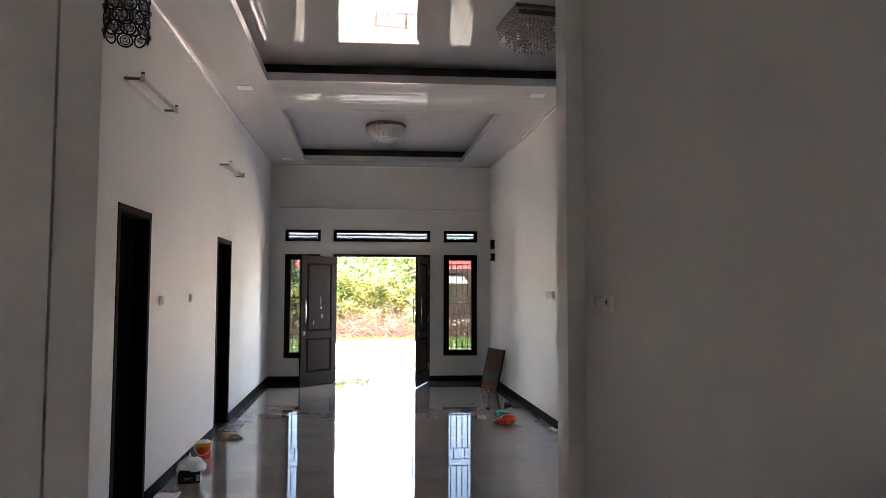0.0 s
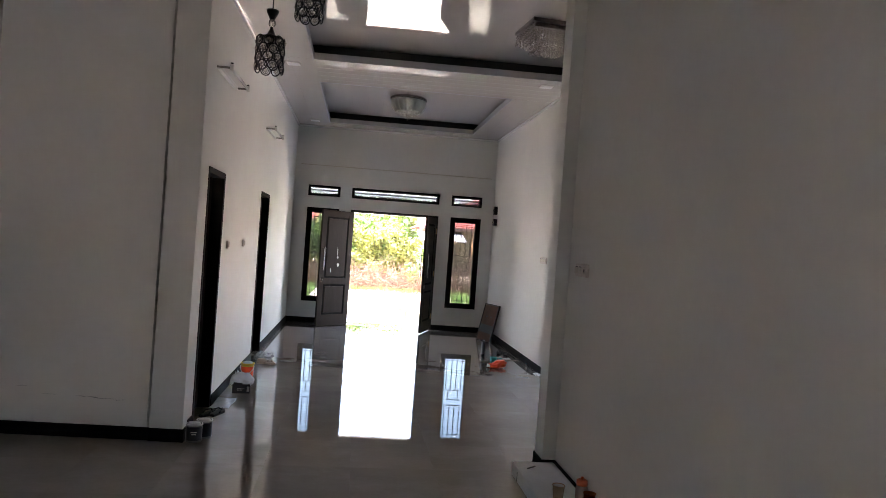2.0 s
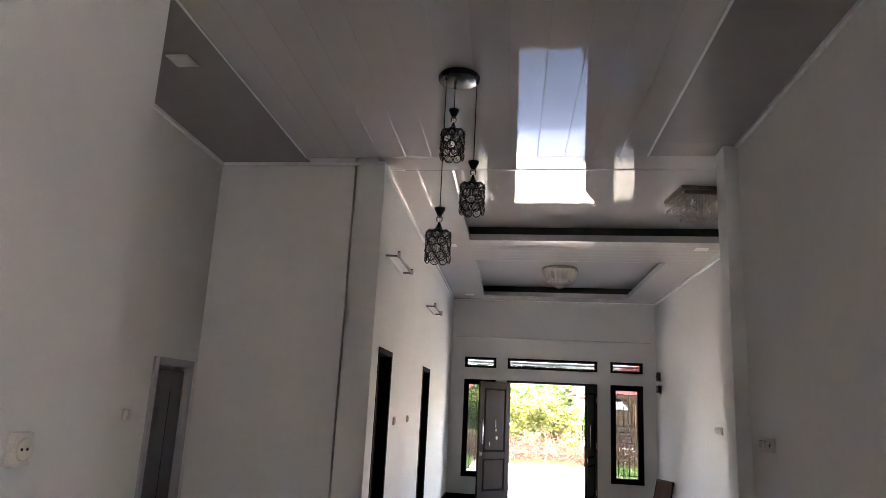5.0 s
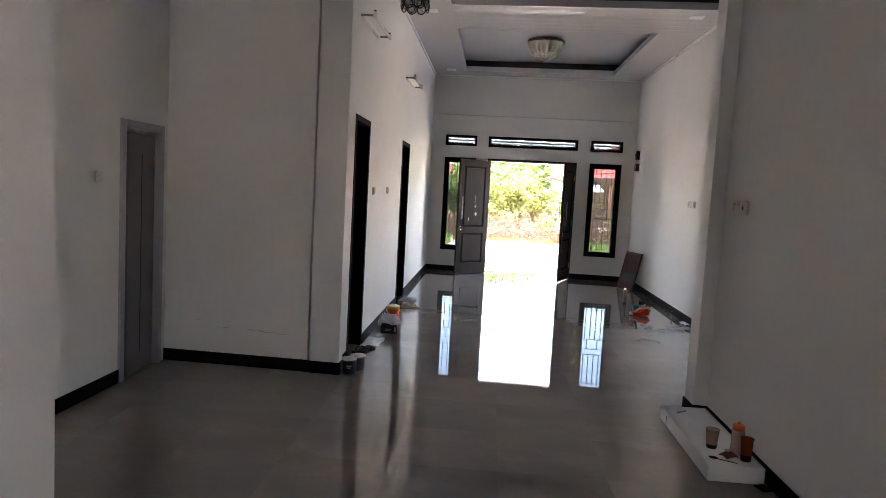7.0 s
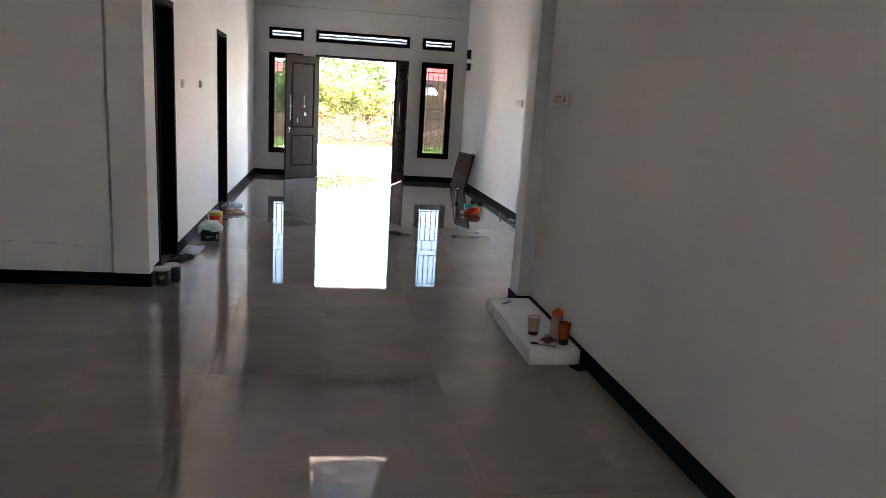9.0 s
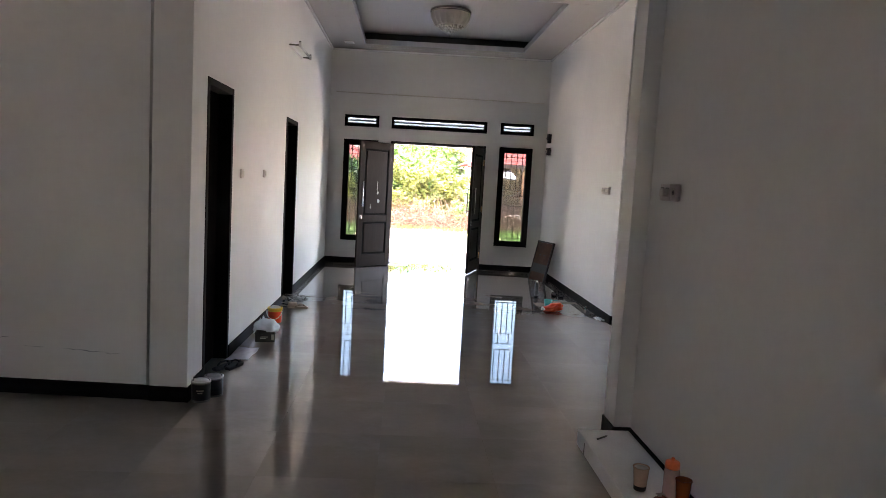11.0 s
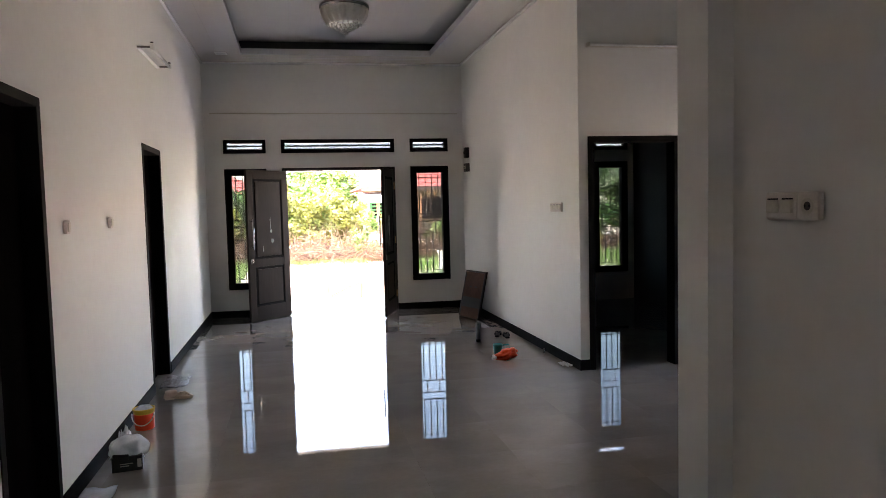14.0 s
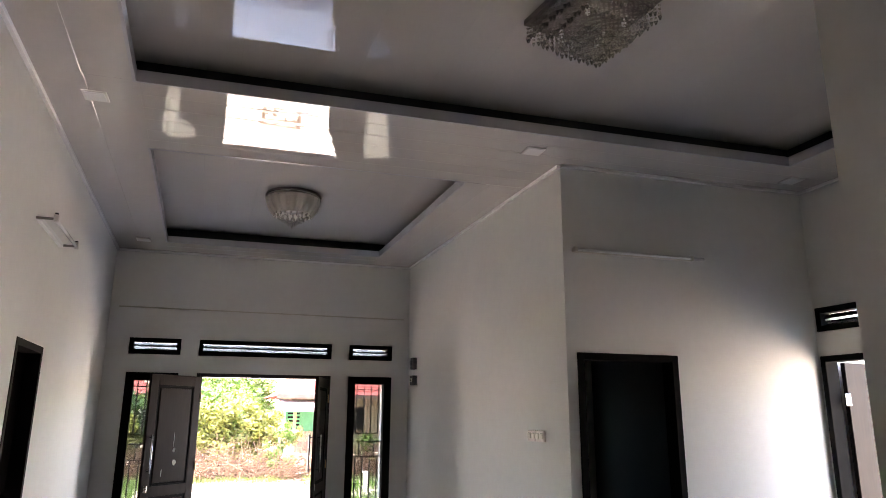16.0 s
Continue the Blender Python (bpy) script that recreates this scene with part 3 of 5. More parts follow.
part("tube", tube((-0.56, -0.045, 0), (0.62, -0.045, 0), 0.013, n=12), M_tube, d)
for u in (-0.57, 0.5):
    part("socket", box(u - 0.012, u + 0.012, -0.062, -0.02, -0.02, 0.02, bevel=0.004), M_cream, d)


M_switch = mat("aged_white_plastic", (0.66, 0.60, 0.55), 0.35, var=0.05)
M_socket = mat("brown_socket_well", (0.05, 0.035, 0.028), 0.5, var=0.1)


def switch_plate(x, y, z, turn, kinds, label, name="light_switch"):
    """A row of square plates; kinds lists each one as a rocker or a socket."""
    d = thing(name, x, y, z, label, "switch" if name == "light_switch" else "socket", turn=turn)
    widths = [0.145 if k == "d" else 0.098 if len(kinds) > 1 else 0.068 for k in kinds]
    tall = 0.045 if len(kinds) > 1 else 0.038
    edge = -sum(widths) / 2
    for w, k in zip(widths, kinds):
        u, edge = edge + w / 2, edge + w
        p = part("plate", box(u - w / 2 + 0.002, u + w / 2 - 0.002, -0.022, 0.0, -tall, tall, bevel=0.009), M_switch, d)
        if k == "d":
            for s in (-1, 1):
                part("rocker", box(u + s * 0.034 - 0.024, u + s * 0.034 + 0.024, -0.030, -0.016, -0.022, 0.020, bevel=0.004), M_cream, p)
                part("rocker_gap", box(u + s * 0.034 - 0.025, u + s * 0.034 + 0.025, -0.0228, -0.018, 0.021, 0.026), M_black, p)
            continue
        if k == "r":
            part("rocker", box(u - 0.02, u + 0.02, -0.028, -0.016, -0.026, 0.026, bevel=0.004), M_cream, p)
        else:
            part("socket_ring", lathe([(0.026, 0.0), (0.026, 0.003), (0.022, 0.003), (0.019, 0.0006), (0.0, 0.0006)], 20), M_cream, p)
            r = p.children[0]
            r.matrix_basis = pose(u, -0.0225, 0, 90, 0, 0)
            if len(kinds) > 1:
                part("socket_well", tube((u, -0.0236, 0), (u, -0.02, 0), 0.014, n=16), M_socket, p, "brown socket well")
            for s in (-1, 1):
                part("pin_hole", tube((u + s * 0.009, -0.0245, 0), (u + s * 0.009, -0.02, 0), 0.0035), M_black, p)
    return d


switch_plate(0, -6.205, 1.476, 90, "r", "small white rocker switch on white wall")
switch_plate(0, -5.305, 1.485, 90, "r", "small white rocker switch on white wall")
switch_plate(XL, -8.495, 1.49, 90, "r", "small white rocker switch near grey door")
switch_plate(XN, -8.365, 1.513, -90, "ds", "white switch and socket pair on white wall")
switch_plate(XC, -3.957, 1.504, -90, "dd", "row of four white rocker switches on wall")
switch_plate(0.06, -11.554, 1.523, 90, "s", "white socket plate on white wall", "wall_socket")

for z, w, h in ((2.315, 0.10, 0.15), (2.10, 0.13, 0.12)):
    d = thing("breaker_box", XC, -0.53, z, "small dark breaker box on white wall", "breaker box", "breaker boxes", -90)
    part("body", box(-w / 2, w / 2, -0.06, 0, -h / 2, h / 2, bevel=0.006), M_dark, d)
    part("switch_window", box(-w / 3, w / 3, -0.066, -0.058, -h / 6, h / 5, bevel=0.002), M_cream if z < 2.2 else M_black, d)
    part("lug", box(-0.01, 0.01, -0.075, -0.06, -0.012, 0.012, bevel=0.002), M_black, d)

d = thing("curtain_rail", 0, 0, 0, "thin grey rail running along white wall", "curtain rail")
bm = bmesh.new()
add_tube(bm, on_front(0.10, -0.025, 2.935), on_front(3.67, -0.025, 2.925), 0.007, n=8)
part("rail", bm, M_cream, d)
for u in (0.12, 0.8, 1.9, 2.9, 3.6):
    z = 2.935 - 0.01 * (u - 0.10) / 3.57
    part("clip", tube(on_front(u, 0.0, z), on_front(u, -0.03, z), 0.008, n=6), M_cream, d)


def downlight(x, y, label="flat square white ceiling downlight, unlit"):
    d = thing("downlight", x, y, H, label, "ceiling light", "ceiling downlights", -2.8)
    part("frame", box(-0.075, 0.075, -0.075, 0.075, -0.008, 0.0, bevel=0.003), M_white, d)
    part("diffuser", box(-0.06, 0.06, -0.06, 0.06, -0.010, -0.006, bevel=0.001), M_tube, d)


for x, y in ((0.325, -4.555), (3.41, -4.68), (5.81, -4.84), (-0.92, -9.37), (0.34, -0.6)):
    downlight(x, y)


def pendant():
    """A round ceiling plate with three drops, each a cylinder of small black rings holding crystals."""
    d = thing("pendant_lamp", 0.78, -9.15, H, "black three-drop pendant lamp with crystal ring shades", "pendant lamp")
    part("ceiling_plate", lathe([(0.0, -0.032), (0.115, -0.032), (0.128, -0.026), (0.13, -0.006), (0.125, 0.0)], 40), M_plate, d)
    bm = bmesh.new()
    add_ring(bm, Vector((0, 0, 0)), (1, 0, 0), 0.0255, 0.0035, 14, 5)
    single_ring = mesh_of(bm, "ring", M_black)
    bm = bmesh.new()
    add_ring(bm, Vector((0, 0, 0)), (1, 0, 0), 0.0255, 0.0035, 14, 5)
    add_ring(bm, Vector((0, 0, 0)), (1, 0, 0.3), 0.0165, 0.0022, 10, 4)
    double_ring = mesh_of(bm, "ring", M_black)
    for dx, dy, top in ((-0.027, 0.05, 3.46), (0.113, -0.02, 3.093), (-0.07, -0.07, 2.785)):
        z = top - H
        drop = part("drop", tube((dx, dy, -0.03), (dx, dy, z), 0.0032, n=6), M_black, d)
        part("cord_grip", tube((dx, dy, -0.06), (dx, dy, -0.03), 0.008, n=8), M_black, drop)
        part("cap", lathe([(0.0, 0.0), (0.033, 0.0), (0.031, -0.012), (0.012, -0.05), (0.0, -0.05)], 20, (dx, dy, z)), M_black, drop)
        part("crystal_neck", lathe([(0.012, -0.05), (0.019, -0.058), (0.019, -0.078), (0.012, -0.086)], 10, (dx, dy, z)), M_crystal, drop)
        part("cone", lathe([(0.006, -0.086), (0.010, -0.10), (0.026, -0.135), (0.062, -0.145), (0.062, -0.150), (0.0, -0.150)], 20, (dx, dy, z)), M_black, drop)
        bc = bmesh.new()
        for row in range(4):
            for k in range(8):
                a = (k + 0.5 * (row % 2)) * math.tau / 8
                c = Vector((dx + 0.070 * math.cos(a), dy + 0.070 * math.sin(a), z - 0.170 - row * 0.044))
                ring = new("ring", double_ring if (k + row) % 2 else single_ring)
                ring.parent = drop
                ring.matrix_basis = pose(*c, 0, 0, math.degrees(a))
                bmesh.ops.create_icosphere(bc, subdivisions=1, radius=0.0125, matrix=Matrix.Translation(c))
        part("crystal", bc, M_crystal, drop, "clear crystal beads in rings")["kind"] = "stuff"
        part("bulb", lathe([(0.0, -0.15), (0.014, -0.15), (0.016, -0.19), (0.022, -0.215), (0.022, -0.235), (0.01, -0.25), (0.0, -0.252)], 14, (dx, dy, z)), M_crystal, drop)
    return d


pendant()


def dome_lamp():
    d = thing("ceiling_lamp", 1.866, -2.29, 3.86, "round cream petal glass ceiling lamp with crystal drops", "ceiling lamp")
    part("rim", lathe([(0.0, 0.0), (0.275, 0.0), (0.285, -0.012), (0.28, -0.045), (0.262, -0.055), (0.0, -0.055)], 48), M_chrome_dark, d, "dark chrome rim")
    for k in range(18):
        a = k * math.tau / 18
        bm = bmesh.new()
        rows = []
        for j in range(7):
            s = j / 6
            r = 0.268 - 0.085 * s ** 2.2
            z = -0.05 - 0.17 * s
            half = 0.046 * (1 - 0.30 * s ** 2) if s < 0.98 else 0.03
            rows.append([Vector((r + (0.010 if u == 0 else 0.0), u * half, z - (0.0 if u else 0.012 * s))) for u in (-1, -0.5, 0, 0.5, 1)])
        rot = Matrix.Rotation(a, 3, "Z")
        vs = [[bm.verts.new(rot @ p) for p in row] for row in rows]
        for p, q in zip(vs, vs[1:]):
            for i in range(4):
                bm.faces.new((p[i], p[i + 1], q[i + 1], q[i])).smooth = True
        bmesh.ops.solidify(bm, geom=bm.faces[:], thickness=0.006)
        part("petal", bm, M_shade, d)
    bm = bmesh.new()
    for r, z, n in ((0.19, -0.20, 20), (0.15, -0.225, 16), (0.11, -0.25, 12), (0.07, -0.275, 8), (0.035, -0.30, 5), (0.0, -0.325, 1)):
        for k in range(n):
            a = k * math.tau / n + r * 9
            for q in range(2):
                bmesh.ops.create_icosphere(bm, subdivisions=1, radius=0.013 - 0.004 * q, matrix=Matrix.Translation((r * math.cos(a), r * math.sin(a), z - 0.024 * q)))
    part("crystal_drops", bm, M_crystal, d, "tiers of small crystal drops")["kind"] = "stuff"
    part("inner_bowl", lathe([(0.24, -0.056), (0.19, -0.13), (0.12, -0.17), (0.0, -0.19)], 32), M_shade, d)
    return d


dome_lamp()


M_bronze = mat("dark_bronze_metal", (0.13, 0.11, 0.10), 0.28, metal=1.0, var=0.1)


def chandelier():
    d = thing("crystal_chandelier", 2.99, -6.23, 3.86, "square chrome ceiling chandelier with dense crystal drops", "ceiling lamp", turn=6)
    part("base_plate", box(-0.27, 0.27, -0.27, 0.27, -0.035, 0.0, bevel=0.006), M_bronze, d)
    part("tier", box(-0.235, 0.235, -0.235, 0.235, -0.075, -0.035, bevel=0.006), M_bronze, d)
    for half, z0, n in ((0.26, -0.03, 16), (0.205, -0.07, 13), (0.145, -0.09, 10), (0.08, -0.105, 6)):
        for side in range(4):
            bm = bmesh.new()
            for i in range(n):
                u = -half + 2 * half * (i + 0.5) / n
                x, y = ((u, -half), (half, u), (u, half), (-half, u))[side]
                zc = z0 - 0.012 * (i % 2)
                for q in range(3 if half > 0.2 else 5):
                    zc -= 0.024
                    bmesh.ops.create_icosphere(bm, subdivisions=1, radius=0.0085, matrix=Matrix.Translation((x, y, zc)))
                bmesh.ops.create_cone(bm, segments=6, radius1=0.004, radius2=0.014, depth=0.03, matrix=Matrix.Translation((x, y, zc - 0.026)))
            part("crystal_curtain", bm, M_crystal, d, "row of clear crystal drops")
    for x in (-0.12, 0.12):
        for y in (-0.12, 0.12):
            part("bulb", lathe([(0.0, -0.10), (0.012, -0.10), (0.014, -0.13), (0.01, -0.15), (0.0, -0.155)], 10, (x, y, 0)), M_tube, d)
    return d


chandelier()

# wash room door leaf, nearly shut
d = thing("wash_room_door", XL - 0.05, DOOR_D[1] - 0.06, 0.01, "grey plastic wash room door, slightly ajar", "door", turn=6)
part("leaf", box(-0.02, 0.02, -0.49, 0.0, 0, 1.81, bevel=0.004), M_pvcdoor, d)
part("groove", box(0.0195, 0.0225, -0.255, -0.245, 0.15, 1.66), M_black, d)
for z in (0.33, 1.62):
    part("hinge", box(0.016, 0.03, -0.012, 0.018, z - 0.045, z + 0.045, bevel=0.003), M_brass, d, "brass butt hinge")
# side door leaf, folded back outside the opening
d = thing("side_door", XS + 0.16, SIDE_DOOR[1] - 0.06, 0.012, "dark wooden side door standing open outwards", "door", turn=4)
part("leaf", box(0.0, 0.80, -0.02, 0.02, 0, 2.11, bevel=0.004), M_leaf, d)
for z in (0.25, 1.80):
    part("hinge", box(-0.055, 0.01, -0.036, -0.018, z - 0.05, z + 0.05, bevel=0.003), M_chrome, d, "bright steel hinge")

# pale paint splashes on the front door leaf
M_splash = mat("dried_paint", (0.55, 0.57, 0.52), 0.6, var=0.1)
for u, z, w, h in ((0.33, 1.24, 0.04, 0.06), (0.31, 1.10, 0.055, 0.08), (0.48, 1.0, 0.012, 0.09), (0.34, 1.35, 0.01, 0.18)):
    bm = bmesh.new()
    n = 11
    vs = [bm.verts.new((-u + w / 2 * math.cos(i * math.tau / n) * random.uniform(0.7, 1.1), -0.0195, z + h / 2 * math.sin(i * math.tau / n) * random.uniform(0.75, 1.1))) for i in range(n)]
    f = bm.faces.new(vs)
    bmesh.ops.solidify(bm, geom=[f], thickness=0.0015)
    part("paint_splash", bm, M_splash, front_left, "dried pale paint splash")

# ---- loose things on the floor ----
M_foam = mat("white_styrofoam", (0.88, 0.88, 0.87), 0.85, var=0.03, scale=8, bump=0.5, bump_scale=160, fine=0.03)
M_orange = mat("orange_plastic", (0.85, 0.17, 0.05), 0.35, var=0.06)
M_amber = mat("amber_plastic", (0.55, 0.13, 0.02), 0.15, transmission=0.3, var=0.08)
M_clear = mat("thin_clear_plastic", (0.95, 0.93, 0.92), 0.12, transmission=0.95, var=0.03, ior=1.1)
M_pink = mat("pink_translucent_plastic", (0.85, 0.58, 0.52), 0.25, transmission=0.35, var=0.05)
M_redbrown = mat("red_brown_wrapper", (0.22, 0.05, 0.03), 0.35, var=0.3, scale=30)
M_film = mat("pale_plastic_film", (0.82, 0.85, 0.90), 0.22, transmission=0.2, var=0.08)
M_red = mat("red_orange_plastic", (0.80, 0.07, 0.012), 0.4, var=0.12)
M_yellow = mat("yellow_tin_band", (0.72, 0.47, 0.05), 0.4, var=0.1)
M_navy = mat("dark_tin_label", (0.007, 0.008, 0.014), 0.35, var=0.4, scale=20)
M_bright_tin = mat("bright_tin", (0.50, 0.49, 0.47), 0.3, metal=1.0, var=0.15, scale=18)
M_tin = mat("grey_tin", (0.14, 0.14, 0.14), 0.4, metal=0.8, var=0.15, scale=18)
M_card = mat("dark_printed_card", (0.012, 0.011, 0.011), 0.5, var=0.4, scale=25)
M_print = mat("pale_print", (0.45, 0.43, 0.4), 0.6, var=0.1)
M_rubber = mat("black_rubber", (0.015, 0.014, 0.014), 0.7, var=0.2)
M_ply = mat("brown_plywood", (0.095, 0.05, 0.034), 0.75, var=0.2, scale=4, fine=0.15, stretch=(1, 1, 0.25), stain=(0.06, 0.035, 0.03), stain_scale=3.5, stain_amount=0.5, spec=0.15)
M_teal = mat("teal_plastic", (0.03, 0.36, 0.36), 0.4, var=0.12)
M_tan = mat("tan_cloth", (0.38, 0.27, 0.19), 0.85, var=0.12, scale=30)

M_cupwall = mat("milky_cup_plastic", (0.80, 0.52, 0.37), 0.25, transmission=0.15, var=0.05)
M_dregs = mat("dark_coffee_dregs", (0.035, 0.012, 0.006), 0.4, var=0.2, scale=30)
M_foam_milk = mat("milk_froth", (0.80, 0.70, 0.62), 0.6, var=0.06, scale=40)
d = thing("styrofoam_slab", 2.612, -8.62, 0, "long white styrofoam slab on the floor by wall", "styrofoam")
bm = box(-0.157, 0.152, -0.527, 0.527, 0, 0.094)
bmesh.ops.subdivide_edges(bm, edges=[e for e in bm.edges if e.calc_length() > 0.2], cuts=9)
bmesh.ops.bevel(bm, geom=[e for e in bm.edges if e.calc_face_angle(0) > 1], offset=0.004, segments=2, affect="EDGES")
for v in bm.verts:
    if v.co.z > 0.05:
        v.co.z += 0.0012 * noise.noise(v.co * 30)
part("slab", bm, M_foam, d)
part("dark_nick", box(-0.1585, -0.1565, 0.36, 0.368, 0.005, 0.07), M_rubber, d, "dark slit in the edge")
T = 0.0955


def cup(x, y, z, r0, r1, h, material, label):
    d = thing("plastic_cup", x, y, z, label, "cup")
    w = 0.0018
    part("wall", lathe([(0.0, 0.002), (r0 - 0.003, 0.0), (r0, 0.004), (r1, h - 0.006), (r1 + 0.003, h - 0.003), (r1 + 0.002, h), (r1 - w, h), (r0 - w, 0.006), (0.0, 0.006)], 28), material, d)
    return d


c1 = cup(2.554, -8.883, T, 0.028, 0.037, 0.115, M_cupwall, "clear plastic cup with milky coffee on slab")
part("dregs", lathe([(0.0284, 0.003), (0.0292, 0.005), (0.0306, 0.024), (0.0300, 0.025)], 28), M_dregs, c1, "dark brown dregs")
part("froth", lathe([(0.0, 0.112), (0.0325, 0.111), (0.0340, 0.100), (0.0, 0.098)], 24), M_foam_milk, c1, "pale froth on top")
c2 = cup(2.689, -9.053, T, 0.027, 0.035, 0.132, M_amber, "tall amber plastic tumbler on white slab")
part("dregs", lathe([(0.0274, 0.003), (0.0282, 0.005), (0.0300, 0.036), (0.0294, 0.038)], 28), M_dregs, c2, "dark brown dregs")
d = thing("water_bottle", 2.676, -8.948, T, "pink translucent water bottle with orange cap", "bottle")
part("body", lathe([(0.0, 0.0), (0.032, 0.0), (0.036, 0.006), (0.036, 0.05), (0.034, 0.06), (0.036, 0.07), (0.036, 0.125), (0.030, 0.145), (0.0, 0.145)], 28), M_pink, d)
part("cap", lathe([(0.0, 0.176), (0.024, 0.176), (0.033, 0.170), (0.035, 0.142), (0.0, 0.142)], 28), M_orange, d, "orange screw cap")
part("spout", lathe([(0.0, 0.19), (0.008, 0.19), (0.009, 0.176), (0.0, 0.176)], 12), M_orange, d)
d = thing("snack_packet", 2.609, -9.013, T, "crumpled red-brown snack packet on white slab", "packet", turn=25)
bm = bmesh.new()
bmesh.ops.create_grid(bm, x_segments=10, y_segments=8, size=0.5)
for v in bm.verts:
    x, y = v.co.x, v.co.y
    v.co = Vector((x * 0.085, y * 0.065, 0.006 + 0.03 * (1 - 3 * x * x) * (1 - 3 * y * y) + 0.007 * noise.noise(Vector((x * 6, y * 6, 3)))))
bmesh.ops.solidify(bm, geom=bm.faces[:], thickness=0.004)
part("foil", bm, M_redbrown, d)
part("torn_flap", box(-0.03, 0.02, 0.01, 0.03, 0.03, 0.033, bevel=0.001, m=pose(0, 0, 0, 25, 8, 0)), M_print, d, "pale torn flap")
d = thing("spoon", 2.549, -9.073, T, "dark metal teaspoon lying on white slab", "spoon", turn=-28)
bm = bmesh.new()
add_box(bm, -0.02, 0.085, -0.004, 0.004, 0.002, 0.005, bevel=0.001)
part("handle", bm, M_rubber, d)
bm = bmesh.new()
bmesh.ops.create_uvsphere(bm, u_segments=14, v_segments=8, radius=1.0, matrix=Matrix.Translation((-0.042, 0, 0.006)) @ Matrix.Diagonal((0.026, 0.016, 0.006, 1)))
part("bowl", bm, M_rubber, d)
d = thing("pen", 2.559, -8.238, T + 0.006, "slim dark pen lying on white slab", "pen", turn=38)
part("barrel", tube((-0.045, 0, 0), (0.04, 0, 0), 0.005, n=8), M_tin, d)
part("tip", tube((0.04, 0, 0), (0.052, 0, 0), 0.004, 0.001, n=8), M_black, d)
# flat near-black wedge on the floor at the slab's near end
d = thing("black_wedge", 2.739, -9.203, 0, "small black wedge on the floor by white slab", "tile offcut", turn=20)
part("offcut", box(-0.03, 0.03, -0.035, 0.04, 0, 0.012, bevel=0.003), M_base, d)


def paint_can(x, y, turn, label):
    d = thing("paint_can", x, y, 0, label, "paint can", "paint cans by the pilaster", turn)
    part("body", lathe([(0.0, 0.0), (0.058, 0.0), (0.06, 0.004), (0.058, 0.01), (0.058, 0.122), (0.061, 0.126), (0.061, 0.132), (0.054, 0.134), (0.052, 0.128), (0.0, 0.128)], 32), M_tin, d)
    part("rim", lathe([(0.0585, 0.121), (0.0625, 0.124), (0.0625, 0.134), (0.054, 0.1355), (0.053, 0.129)], 32), M_bright_tin, d, "bright tin rim")
    part("label_band", lathe([(0.0588, 0.014), (0.0595, 0.016), (0.0595, 0.112), (0.0588, 0.114)], 32), M_navy, d, "dark printed wrap")
    part("lid", lathe([(0.0, 0.137), (0.044, 0.137), (0.047, 0.133), (0.047, 0.128)], 32), M_bright_tin, d)
    for k, (z, w) in enumerate(((0.075, 0.045), (0.06, 0.03))):
        bm = bmesh.new()
        for a in np.linspace(-w / 0.06 / 2, w / 0.06 / 2, 5)[:-1]:
            s = w / 0.06 / 4
            q = [(0.0602 * math.sin(a + e), -0.0602 * math.cos(a + e), zz) for e, zz in ((0, z), (s, z), (s, z + 0.007), (0, z + 0.007))]
            bm.faces.new([bm.verts.new(p) for p in q])
        bmesh.ops.solidify(bm, geom=bm.faces[:], thickness=0.0006)
        part("print_bar", bm, M_print, d, "pale unreadable print")
    bm = bmesh.new()
    for i in range(10):
        a0, a1 = math.pi * i / 10, math.pi * (i + 1) / 10
        add_tube(bm, (0.062 * math.cos(a0), 0.0, 0.11 - 0.05 * math.sin(a0)), (0.062 * math.cos(a1), -0.004, 0.11 - 0.05 * math.sin(a1)), 0.0016, n=5)
    part("wire_handle", bm, M_tin, d)
    return d


paint_can(0.105, -7.55, 10, "small dark paint can with grey lid")
paint_can(0.155, -7.435, -30, "small dark paint can with grey lid, behind")


def sandal(x, y, turn, material, label):
    d = thing("sandal", x, y, 0, label, "sandal", turn=turn)
    bm = bmesh.new()
    k = 0.82
    outline = [(-0.13, -0.03), (-0.12, 0.03), (-0.05, 0.032), (0.03, 0.045), (0.10, 0.045), (0.135, 0.015), (0.13, -0.025), (0.08, -0.045), (0.0, -0.037), (-0.06, -0.033)]
    f = bm.faces.new([bm.verts.new((a * k, b * k, 0.0)) for a, b in outline])
    got = bmesh.ops.extrude_face_region(bm, geom=[f])
    bmesh.ops.translate(bm, verts=[v for v in got["geom"] if isinstance(v, bmesh.types.BMVert)], vec=(0, 0, 0.022))
    bmesh.ops.recalc_face_normals(bm, faces=bm.faces)
    bmesh.ops.bevel(bm, geom=list(bm.edges), offset=0.004, segments=2, affect="EDGES")
    part("sole", bm, material, d)
    for s in (-1, 1):
        bm = bmesh.new()
        pts = [Vector((0.085, 0.0, 0.024)), Vector((0.05, s * 0.02, 0.044)), Vector((0.0, s * 0.034, 0.04)), Vector((-0.03, s * 0.034, 0.02))]
        for p, q in zip(pts, pts[1:]):
            add_tube(bm, p, q, 0.007, n=6)
        part("strap", bm, material, d)
    return d


